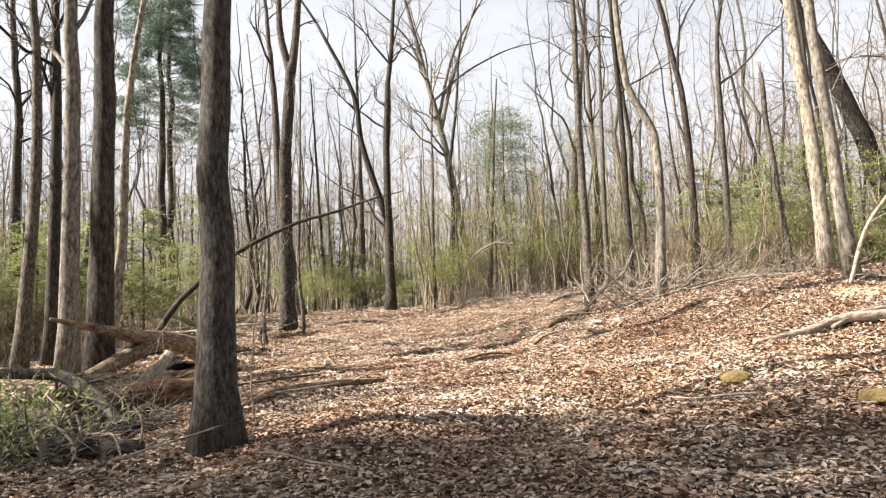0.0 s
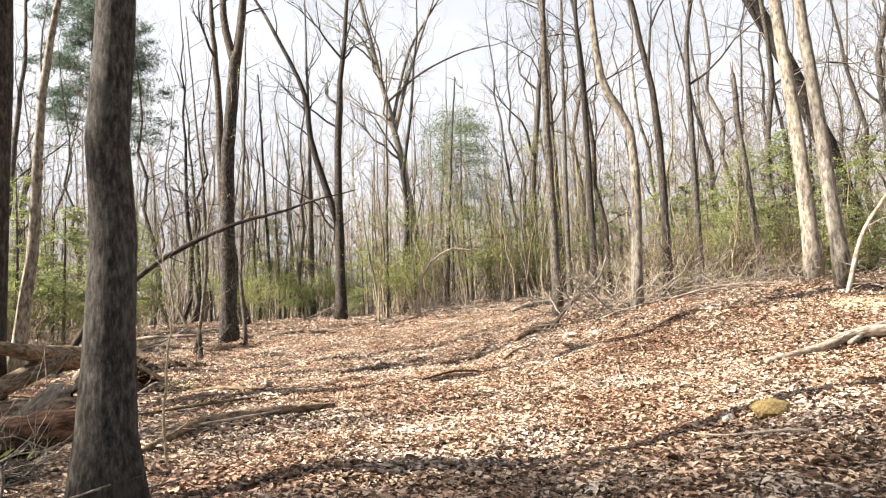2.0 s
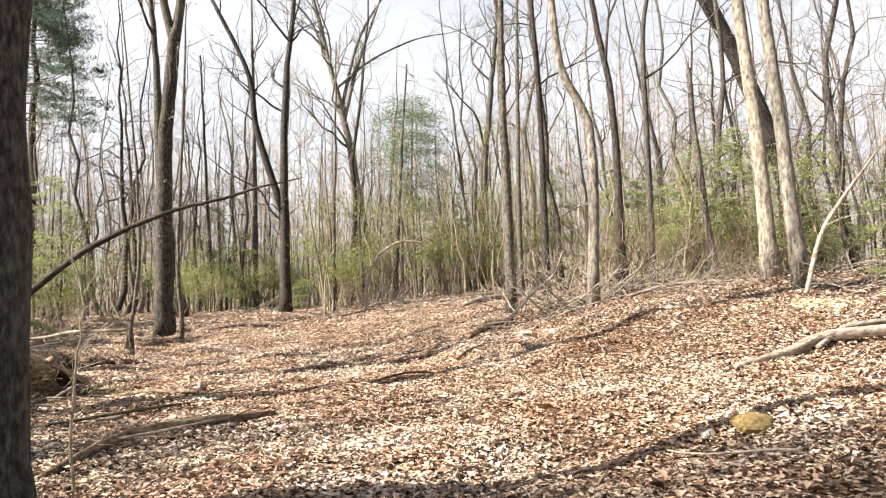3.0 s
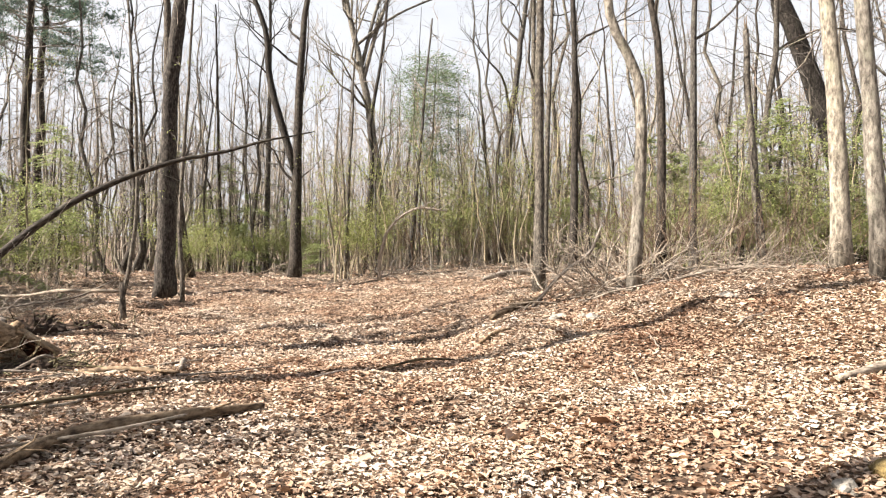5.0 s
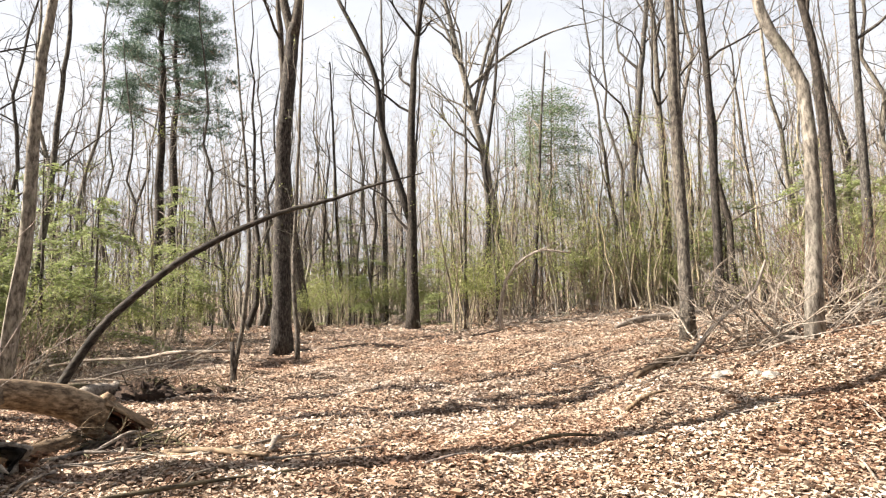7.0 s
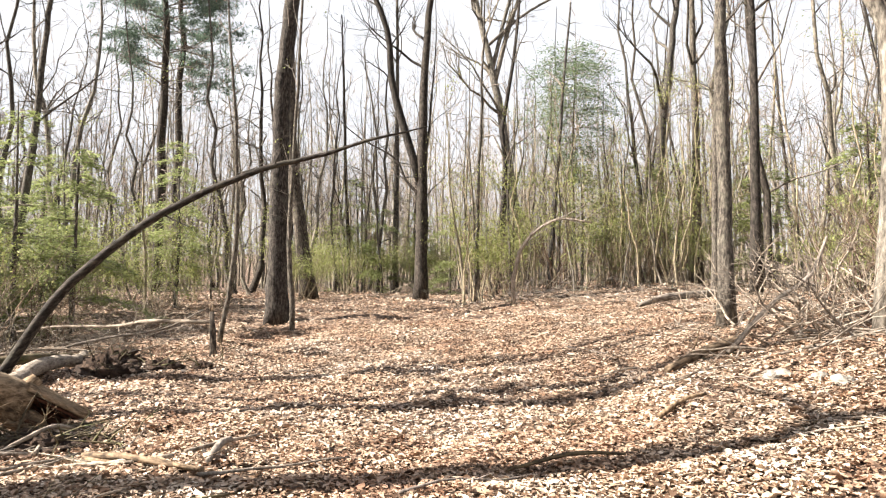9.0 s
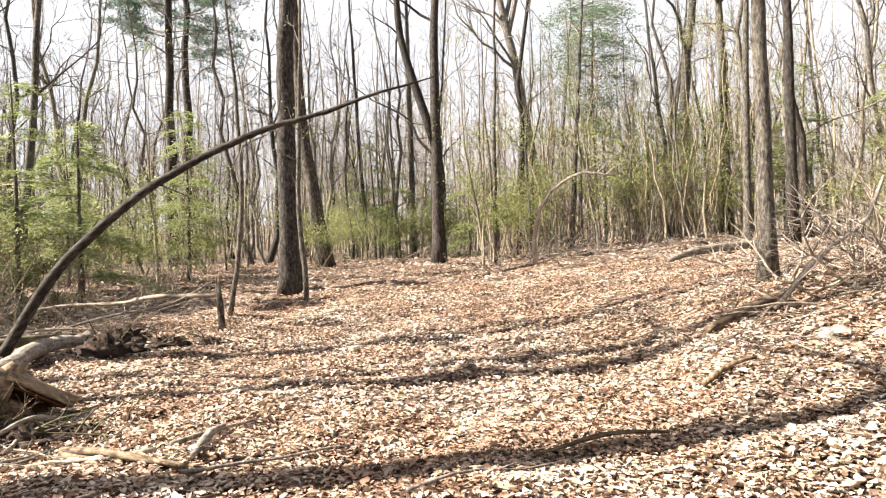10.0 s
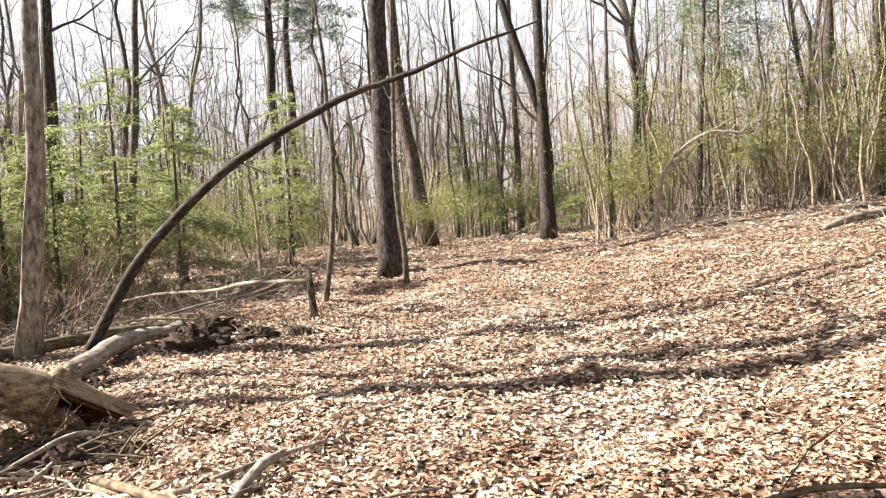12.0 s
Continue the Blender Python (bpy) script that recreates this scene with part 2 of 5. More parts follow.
# ---------------------------------------------------------------- mesh helpers
class Shape:
    """Gathers rings, quads and leaves into one mesh."""

    def __init__(self):
        self.v, self.q, self.t, self.n = [], [], [], 0

    def add(self, v, quads=None, tris=None):
        v = np.asarray(v, float).reshape(-1, 3)
        if quads is not None and len(quads):
            self.q.append(np.asarray(quads, int) + self.n)
        if tris is not None and len(tris):
            self.t.append(np.asarray(tris, int) + self.n)
        self.v.append(v)
        self.n += len(v)

    def mesh(self, name, smooth=True):
        me = bpy.data.meshes.new(name)
        v = np.concatenate(self.v)
        q = np.concatenate(self.q) if self.q else np.zeros((0, 4), int)
        t = np.concatenate(self.t) if self.t else np.zeros((0, 3), int)
        me.vertices.add(len(v))
        me.vertices.foreach_set("co", v.astype(np.float32).ravel())
        loops = np.concatenate([q.ravel(), t.ravel()]).astype(np.int32)
        me.loops.add(len(loops))
        me.loops.foreach_set("vertex_index", loops)
        starts = np.concatenate([np.arange(len(q)) * 4, len(q) * 4 + np.arange(len(t)) * 3]).astype(np.int32)
        me.polygons.add(len(starts))
        me.polygons.foreach_set("loop_start", starts)
        me.polygons.foreach_set("use_smooth", np.full(len(starts), smooth))
        me.update(calc_edges=True)
        me.validate()
        return me


def part(name, shape, material, parent=None, label="", smooth=True):
    me = shape.mesh(name, smooth) if isinstance(shape, Shape) else shape
    if material and not me.materials:
        me.materials.append(material)
    ob = new(name, me)
    if parent:
        ob.parent = parent
    if label:
        ob["label"] = label
    if name in ("twig_growth", "foliage", "needle_foliage", "bud_foliage", "bough_growth", "branch_growth", "dead_branch_growth", "crown", "rotten_core"):
        ob["kind"] = "stuff"
    return ob


def tube(shape, pts, radii, sides=8, rough=0.0, rng=None, cap=True):
    """A stem through pts with the given radii; rough makes the section uneven."""
    p = np.asarray(pts, float)
    r = np.asarray(radii, float)
    n = len(p)
    tan = np.gradient(p, axis=0)
    tan /= np.linalg.norm(tan, axis=1)[:, None] + 1e-9
    ref = np.array((0.0, 1.0, 0.0)) if abs(tan[0][1]) < 0.8 else np.array((1.0, 0.0, 0.0))
    u = np.cross(tan, ref)
    u /= np.linalg.norm(u, axis=1)[:, None] + 1e-9
    w = np.cross(tan, u)
    ang = np.arange(sides) * 2 * math.pi / sides
    rad = np.repeat(r[:, None], sides, 1)
    if rough and rng is not None:
        lobes = 1 + rough * (0.6 * np.sin(3 * ang + rng.uniform(0, 6)) + 0.5 * np.sin(5 * ang + rng.uniform(0, 6)))
        rad = rad * lobes[None] * (1 + rough * rng.uniform(-1, 1, (n, sides)))
    v = p[:, None] + rad[:, :, None] * (np.cos(ang)[None, :, None] * u[:, None] + np.sin(ang)[None, :, None] * w[:, None])
    i = np.arange(n - 1)[:, None] * sides
    j = np.arange(sides)[None]
    k = (np.arange(sides)[None] + 1) % sides
    quads = np.stack([i + j, i + k, i + sides + k, i + sides + j], -1).reshape(-1, 4)
    tris = []
    v = v.reshape(-1, 3)
    if cap:
        v = np.vstack([v, p[0], p[-1]])
        a, z = n * sides, n * sides + 1
        for s in range(sides):
            tris.append((a, (s + 1) % sides, s))
            tris.append((z, (n - 1) * sides + s, (n - 1) * sides + (s + 1) % sides))
    shape.add(v, quads, tris)


def along_axis(line):
    """The turn that lays a log's grain along its length."""
    d = Vector(np.asarray(line[-1]) - np.asarray(line[0])).normalized()
    return d.to_track_quat("Z", "Y").to_matrix().to_4x4()


def grained(name, line, radii, sides, rough, rng, material, parent, label=""):
    """A stem whose grain runs along it, whichever way it lies."""
    m = along_axis(line)
    local = np.asarray(line) @ np.array(m.to_3x3())
    s = Shape()
    tube(s, local, radii, sides, rough, rng)
    ob = part(name, s, material, parent, label)
    ob.matrix_basis = m
    return ob


def smooth_path(way, count):
    """A soft curve through a few points."""
    w = np.asarray(way, float)
    if len(w) == 2:
        return w[0] + (w[1] - w[0]) * np.linspace(0, 1, count)[:, None]
    ext = np.vstack([2 * w[0] - w[1], w, 2 * w[-1] - w[-2]])
    out = []
    for s in np.linspace(0, len(w) - 1.0001, count):
        k = int(s)
        f = s - k
        a, b, c, d = ext[k], ext[k + 1], ext[k + 2], ext[k + 3]
        out.append(0.5 * (2 * b + (c - a) * f + (2 * a - 5 * b + 4 * c - d) * f * f + (3 * b - a - 3 * c + d) * f ** 3))
    return np.array(out)


def turned(d, tilt, spin):
    """The direction d bent off its line by tilt, round it by spin."""
    d = np.asarray(d, float) / np.linalg.norm(d)
    ref = np.array((0, 0, 1.0)) if abs(d[2]) < 0.9 else np.array((1.0, 0, 0))
    u = np.cross(d, ref)
    u /= np.linalg.norm(u)
    w = np.cross(d, u)
    return d * math.cos(tilt) + (u * math.cos(spin) + w * math.sin(spin)) * math.sin(tilt)


def grow(shape, rng, start, way, length, radius, depth, up=0.25, wander=0.16, kids=4, spread=0.75, tips=None):
    """A branch with branchlets on it. tips gathers the ends."""
    steps = max(2, min(6, int(length / 0.65) + 2))
    p, d = np.array(start, float), np.asarray(way, float) / np.linalg.norm(way)
    pts = [p.copy()]
    for _ in range(steps):
        d = d + rng.normal(0, wander, 3) + np.array((0, 0, up * 0.25))
        d /= np.linalg.norm(d)
        p = p + d * length / steps
        pts.append(p.copy())
    rad = radius * (1 - 0.8 * np.linspace(0, 1, steps + 1))
    tube(shape, pts, rad, 6 if radius > 0.05 else (4 if radius > 0.018 else 3), cap=False)
    if tips is not None:
        tips.append((pts[-1], d))
    if depth <= 0:
        return
    for _ in range(kids):
        f = rng.uniform(0.3, 0.98)
        k = min(int(f * steps), steps - 1)
        at = pts[k] + (pts[k + 1] - pts[k]) * (f * steps - k)
        grow(shape, rng, at, turned(pts[k + 1] - pts[k], rng.uniform(0.45, 1.0) * spread, rng.uniform(0, 6.28)),
             length * rng.uniform(0.35, 0.65) * (1.15 - 0.4 * f), rad[k] * rng.uniform(0.45, 0.7), depth - 1, up, wander * 1.15, kids, spread, tips)


def leaves(shape, rng, centre, size, count, radius, flat=0.5, aspect=0.5):
    """Small four-cornered leaves scattered about a place."""
    c = np.asarray(centre, float) + rng.normal(0, 1, (count, 3)) * np.array((radius, radius, radius * flat))
    a = rng.normal(0, 1, (count, 3))
    a /= np.linalg.norm(a, axis=1)[:, None]
    b = np.cross(a, rng.normal(0, 1, (count, 3)))
    b /= np.linalg.norm(b, axis=1)[:, None] + 1e-9
    s = (size * rng.uniform(0.6, 1.4, count))[:, None]
    v = np.stack([c - a * s, c + b * s * aspect, c + a * s, c - b * s * aspect], 1).reshape(-1, 3)
    shape.add(v, np.arange(count * 4).reshape(-1, 4))


# ---------------------------------------------------------------- trees
def thing(name, x, y, z, label, category, group="", kind=""):
    ob = new(name)
    ob.empty_display_size = 0.2
    ob.matrix_world = pose(x, y, z)
    return tagged(ob, label, category, group, kind)


def tree(name, seed, y, way, radius, height, material, label, limbs=8, crown_from=0.3, sides=12, snag=False, forks=(), kids=5, depth=2, flare=1.35, sway=0.0, taper=0.86, group="woodland trees"):
    """A bare tree. way: (x, z) up the trunk, in the plane of its y; it goes on from there to its height."""
    rng = np.random.default_rng(seed)
    x0 = way[0][0]
    z0 = gz(x0, y)
    top = thing(name, x0, y, z0, label, "tree", group)
    pts = [(0, 0, -0.15)] + [(x - x0, sway * (z - z0), z - z0) for x, z in way if z > z0 + 0.6]
    if len(pts) == 1:
        pts.append((0, 0, 1.0))
    last, prev = np.array(pts[-1], float), np.array(pts[-2], float)
    d = last - prev
    d /= np.linalg.norm(d)
    while not snag and last[2] < height:
        d = d + rng.normal(0, 0.05, 3) + np.array((0, 0, 0.08))
        d /= np.linalg.norm(d)
        last = last + d * 2.2
        pts.append(tuple(last))
    n = max(10, int(pts[-1][2] * 1.6))
    if radius > 0.12:
        n = max(n, 24)
    line = smooth_path(pts, n)
    line[1:, :2] += rng.normal(0, 0.008 + 0.02 * radius, (n - 1, 2))
    f = np.linspace(0, 1, n)
    tall = max(height, 1)
    rad = radius * (1.0 - (0.5 if snag else taper) * (line[:, 2].clip(0) / tall) ** 0.9)
    rad = rad * (1 + (flare - 1) * np.exp(-line[:, 2].clip(0) / (2.2 * radius + 0.05)))
    s = Shape()
    tube(s, line, rad.clip(0.008), sides, 0.035, rng)
    part("trunk", s, material, top)
    if snag:
        sp = Shape()
        for k in range(4):
            e = line[-1] + np.array((rng.normal(0, radius * 0.25), rng.normal(0, radius * 0.25), -0.1))
            tube(sp, [e, e + np.array((rng.normal(0, 0.03), 0, rng.uniform(0.2, 0.5)))], [radius * 0.25, 0.01], 4)
        part("splintered_top", sp, DEAD, top, "pale splintered broken top")
    # main limbs
    for way2, r2 in forks:
        s = Shape()
        fp = smooth_path([(x - x0, rng.normal(0, 0.05), z - z0) for x, z in way2], 12)
        tube(s, fp, np.linspace(r2, r2 * 0.45, 12), 8, 0.03, rng)
        d2 = fp[-1] - fp[-3]
        grow(s, rng, fp[-1], d2, 4.0, r2 * 0.42, depth, 0.3, 0.12, kids)
        for k in (4, 6, 8, 10):
            grow(s, rng, fp[k], turned(fp[k] - fp[k - 2], rng.uniform(0.5, 1), rng.uniform(0, 6.28)), rng.uniform(1.2, 2.4), r2 * 0.22, 1, 0.3, 0.2, 3)
        part("limb", s, material, top)
    tall = line[-1][2]
    for _ in range(limbs):
        fz = rng.uniform(crown_from, 0.97)
        k = int(np.searchsorted(line[:, 2], fz * tall).clip(1, n - 1))
        s = Shape()
        tilt = rng.uniform(0.45, 1.05)
        grow(s, rng, line[k], turned(line[k] - line[k - 1], tilt, rng.uniform(0, 6.28)), rng.uniform(0.13, 0.26) * height * (1.25 - 0.6 * fz), rad[k] * rng.uniform(0.3, 0.55), depth, 0.4, 0.24, kids)
        part("limb", s, material, top)
    # thin dead twigs low on the trunk
    s = Shape()
    for _ in range(max(3, limbs // 2)):
        k = rng.integers(max(2, n // 6), n - 2)
        grow(s, rng, line[k], turned((0, 0, 1), rng.uniform(0.9, 1.6), rng.uniform(0, 6.28)), rng.uniform(0.5, 1.6), 0.008 + 0.04 * rad[k], 1, 0.05, 0.25, 3)
    part("twig_growth", s, TWIG, top)
    return top


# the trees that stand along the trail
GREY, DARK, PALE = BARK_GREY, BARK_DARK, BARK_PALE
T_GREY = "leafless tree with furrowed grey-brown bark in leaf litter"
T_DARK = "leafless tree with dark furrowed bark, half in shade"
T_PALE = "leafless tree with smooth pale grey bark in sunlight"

tree("oak_tree", 1, 6.4, [(-2.14, 0.43), (-2.12, 2.46), (-2.08, 4.68)], 0.17, 17, BARK_OAK, "thick grey-barked oak with flared base beside the log pile", 9, 0.5, 24, flare=1.75)
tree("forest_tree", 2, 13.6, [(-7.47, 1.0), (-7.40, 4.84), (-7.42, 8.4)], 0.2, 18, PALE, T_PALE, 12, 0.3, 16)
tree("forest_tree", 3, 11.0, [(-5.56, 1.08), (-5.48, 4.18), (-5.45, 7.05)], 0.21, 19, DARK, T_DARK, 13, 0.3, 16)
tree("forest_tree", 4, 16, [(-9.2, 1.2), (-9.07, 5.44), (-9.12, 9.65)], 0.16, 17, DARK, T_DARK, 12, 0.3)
tree("forest_tree", 5, 14, [(-8.69, 1.2), (-8.35, 4.97), (-8.44, 8.65)], 0.15, 15, GREY, T_GREY, 12, 0.3)
tree("forked_tree", 6, 24.85, [(-5.7, 1.36), (-5.65, 7.21), (-5.33, 11.2)], 0.275, 9.7, BARK_BROWN, "tall brown trunk that forks high above the trail edge", 0, 0.7, 16, taper=0.3,
     forks=[([(-5.36, 10.8), (-5.7, 12.4), (-5.76, 14.5), (-6.1, 18)], 0.15), ([(-5.33, 10.8), (-5.12, 12.4), (-4.9, 14.5), (-4.5, 18)], 0.175)])
tree("leaning_tree", 7, 33, [(-7.0, 2.1), (-7.35, 4.5), (-7.75, 7.3), (-7.9, 11.0)], 0.3, 19, BARK_BROWN, "dark trunk bowed at its foot behind the trail", 8, 0.5)
tree("forked_tree", 8, 31, [(-2.45, 1.9), (-2.42, 6.2), (-2.3, 10.9), (-1.75, 16.2)], 0.235, 19, BARK_DARK, "dark twin-stemmed tree at the bend of the trail", 14, 0.36, 14,
     forks=[([(-2.42, 5.9), (-3.5, 9.6), (-3.8, 12), (-5.4, 15.5)], 0.16), ([(-2.45, 5.6), (-3.0, 6.2), (-3.4, 7.0), (-4.6, 7.7)], 0.055)])
tree("forest_tree", 9, 42, [(-4.95, 2.5), (-4.88, 10.9), (-4.94, 21.9)], 0.18, 22, GREY, T_GREY, 12, 0.3, 10)
tree("forest_tree", 10, 40, [(1.75, 2.6), (1.34, 5.12), (0.48, 11.2), (-0.35, 15.1), (-1.33, 19.7)], 0.3, 23, PALE, "pale old tree with crooked limbs behind the thicket", 18, 0.3, 12,
     forks=[([(0.2, 12.5), (1.0, 15.5), (2.4, 19.5)], 0.14), ([(-0.1, 14.4), (1.8, 16.0), (4.1, 17.2), (5.5, 17.6)], 0.08), ([(0.1, 13.2), (1.2, 17.3), (3.2, 20.7)], 0.11), ([(-0.6, 16.0), (-1.6, 18.4), (-3.6, 20.5)], 0.09)])
tree("forest_tree", 11, 17.7, [(3.7, 1.75), (3.72, 4.1), (3.73, 6.3), (3.8, 9.6)], 0.125, 16, GREY, "slender grey trunk standing beside the heap of dead branches", 8, 0.5, 14)
tree("forest_tree", 12, 26, [(6.17, 2.9), (6.32, 7.97), (6.57, 13.6)], 0.11, 18, GREY, T_GREY, 11, 0.3, 10)
tree("forest_tree", 13, 24, [(6.5, 2.6), (6.57, 7.85), (6.52, 12.7)], 0.14, 18, DARK, T_DARK, 11, 0.3, 10)
tree("crooked_tree", 14, 15.4, [(4.8, 2.0), (5.0, 4.6), (4.85, 5.7), (4.4, 6.65), (4.3, 8.7)], 0.125, 14, PALE, "pale crooked tree with a sharp bend in its trunk", 7, 0.5, 14, flare=1.2)
tree("forest_tree", 15, 19, [(6.97, 2.4), (7.04, 6.6), (6.81, 8.6), (6.54, 10.3)], 0.125, 17, DARK, T_DARK, 11, 0.3, 10)
tree("forest_tree", 16, 20.6, [(8.63, 2.6), (8.68, 6.1), (8.74, 9.1), (9.02, 10.9)], 0.12, 17, GREY, T_GREY, 11, 0.3, 10)
tree("dead_snag", 17, 19.3, [(9.77, 2.3), (9.53, 5.24), (9.39, 8.07)], 0.115, 8, GREY, "dead standing trunk snapped off at the top", 0, 0.5, 10, snag=True)
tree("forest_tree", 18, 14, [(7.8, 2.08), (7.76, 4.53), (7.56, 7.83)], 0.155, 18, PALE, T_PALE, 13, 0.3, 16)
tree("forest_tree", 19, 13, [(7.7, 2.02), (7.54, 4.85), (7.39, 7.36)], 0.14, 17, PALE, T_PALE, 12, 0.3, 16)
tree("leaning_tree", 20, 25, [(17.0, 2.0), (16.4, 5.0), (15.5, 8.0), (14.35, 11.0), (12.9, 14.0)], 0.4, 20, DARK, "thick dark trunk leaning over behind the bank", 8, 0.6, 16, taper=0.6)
tree("forest_tree", 21, 16.5, [(-8.15, 0.8), (-7.75, 3.7), (-7.7, 5.6)], 0.145, 14, PALE, "tan-grey trunk standing behind the fallen log", 7, 0.5, 14)
tree("forest_tree", 22, 25, [(-15.7, 1.5), (-15.63, 8.06), (-15.59, 9.66)], 0.24, 18, DARK, T_DARK, 12, 0.3, 10)
tree("forest_tree", 23, 25, [(-13.5, 1.5), (-12.85, 6.15), (-12.63, 9.21)], 0.14, 16, GREY, T_GREY, 12, 0.3, 10)
tree("forest_tree", 24, 35, [(6.5, 3.0), (6.92, 7.53), (7.07, 9.42)], 0.25, 20, GREY, T_GREY, 12, 0.3, 12)
tree("forest_tree", 25, 30, [(6.85, 2.7), (6.9, 7.28), (6.85, 11)], 0.17, 19, GREY, T_GREY, 12, 0.3, 10)


# ---------------------------------------------------------------- ground
def build_ground():
    def axis(lo, hi, step, far):
        core = np.arange(lo, hi + 1e-6, step)
        out, s = [], step
        v = hi
        while v < far:
            s *= 1.25
            v += s
            out.append(v)
        low, s, v = [], step, lo
        while v > -far:
            s *= 1.25
            v -= s
            low.append(v)
        return np.concatenate([low[::-1], core, out])
    xs, ys = axis(-11, 11, 0.16, 900), axis(0, 28, 0.16, 900)
    gx, gy = np.meshgrid(xs, ys)
    z = ground_z(gx, gy)
    nx = len(xs)
    i = (np.arange(len(ys) - 1)[:, None] * nx + np.arange(nx - 1)[None]).ravel()
    s = Shape()
    s.add(np.stack([gx, gy, z], -1), np.stack([i, i + 1, i + nx + 1, i + nx], -1))
    g = part("ground", s, GROUND)
    tagged(g, "woodland floor of brown soil under dry fallen leaves", "ground", kind="structure")


build_ground()


def open_ground(x, y):
    """Whether a place lies in the clearing and trail, which no tree stands in."""
    if y < 19:
        return -9.5 < x < 9.0
    if y < 27:
        return -8.0 < x < 7.5
    if y < 36:
        return -9.5 < x < -3.5
    return False


# ---------------------------------------------------------------- woods behind
def far_tree(name, seed, height, radius, material, label, limbs=18, kids=3, buds=0):
    rng = np.random.default_rng(seed)
    top = thing(name, 0, 0, 0, label, "tree", "trees of the wood behind")
    lean = rng.normal(0, 0.045, 2)
    n = 14
    zz = np.linspace(-0.3, height, n)
    drift = np.cumsum(rng.normal(0, 0.24, (n, 2)), 0)
    line = np.column_stack([lean[0] * zz + drift[:, 0], lean[1] * zz + drift[:, 1], zz])
    line[:, :2] -= line[0, :2]
    rad = radius * (0.3 * np.exp(-zz.clip(0) / 0.5) + 1 - 0.9 * (zz.clip(0) / height) ** 0.8)
    s = Shape()
    tube(s, line, rad, 8, 0.04, rng, cap=False)
    part("trunk", s, material, top)
    s, tips = Shape(), []
    for _ in range(limbs):
        f = rng.uniform(0.16, 0.97)
        k = int(f * (n - 1))
        grow(s, rng, line[k], turned((0, 0, 1), rng.uniform(0.4, 1.1), rng.uniform(0, 6.28)), height * rng.uniform(0.12, 0.27) * (1.3 - 0.7 * f), rad[k] * rng.uniform(0.25, 0.48), 2, 0.4, 0.38, kids, tips=tips)
    part("crown", s, CROWN, top, "bare twiggy branches")
    if buds:
        b = Shape()
        for p, _d in tips:
            leaves(b, rng, p, 0.028, buds, 0.06, 1.0)
        part("bud_foliage", b, BUDS, top, "reddish spring buds")
    return top


def scatter(protos, places, rng, smin=0.8, smax=1.2):
    """Copies of the first trees at the other places."""
    for k, (x, y) in enumerate(places):
        ob = protos[k % len(protos)]
        s = rng.uniform(smin, smax)
        m = pose(x, y, gz(x, y), rng.normal(0, 1.5), rng.normal(0, 1.5), rng.uniform(0, 360)) @ Matrix.Scale(s, 4)
        if k < len(protos):
            ob.matrix_world = m
        else:
            copy_thing(ob, m)


def wedge(rng, count, r0, r1, a0, a1, apart, taken, keep=None):
    """Places in a fan round the walk, at least so far apart."""
    out, tries = [], 0
    while len(out) < count and tries < count * 60:
        tries += 1
        a, r = radians(rng.uniform(a0, a1)), math.sqrt(rng.uniform(r0 * r0, r1 * r1))
        x, y = r * math.sin(a), 5 + r * math.cos(a)
        if open_ground(x, y) or (keep and not keep(x, y)):
            continue
        if all((x - u) ** 2 + (y - v) ** 2 > apart ** 2 for u, v in taken):
            out.append((x, y))
            taken.append((x, y))
    return out


RNG = np.random.default_rng(11)
taken = [(-5.7, 24.9), (-7, 33), (-2.4, 31), (-5, 42), (1.7, 40), (6.2, 26), (6.5, 24), (7, 19), (8.6, 20.6), (9.8, 19.3), (6.5, 35), (6.9, 30), (-15.4, 38), (-16.4, 42)]
wood = [far_tree("forest_tree", 40 + k, h, r, m, lab, buds=b) for k, (h, r, m, lab, b) in enumerate((
    (19, 0.14, BARK_PALE, "tall slim leafless tree with pale grey bark", 0),
    (17, 0.11, BARK_GREY, "slim leafless tree with grey bark", 1),
    (21, 0.18, BARK_DARK, "tall leafless tree with dark bark", 0),
    (15, 0.085, BARK_PALE, "slender leafless tree with pale bark", 1),
    (18, 0.12, BARK_GREY, "leafless tree with grey sunlit bark", 0),
    (16, 0.1, BARK_DARK, "slim leafless tree with dark bark", 1),
    (13, 0.07, BARK_GREY, "young leafless tree with thin grey trunk", 1),
    (20, 0.155, BARK_GREY, "tall leafless tree with lichen on grey bark", 0)))]
near_ring = wedge(RNG, 60, 22, 38, -56, 46, 1.7, taken, lambda x, y: not (-4 < x < 5 and y < 38))
near_ring = [(x, y) for x, y in near_ring if not (-12 < x < -7.5 and y < 29) and not x < -1.15 * (y - 8.8) - 0.5]
near_ring = [(x, y) for k, (x, y) in enumerate(near_ring) if not (x < -11 and y < 31 and k % 3)]
mid_ring = wedge(RNG, 108, 36, 66, -54, 46, 1.6, taken)
scatter(wood, near_ring + mid_ring, RNG, 0.75, 1.15)

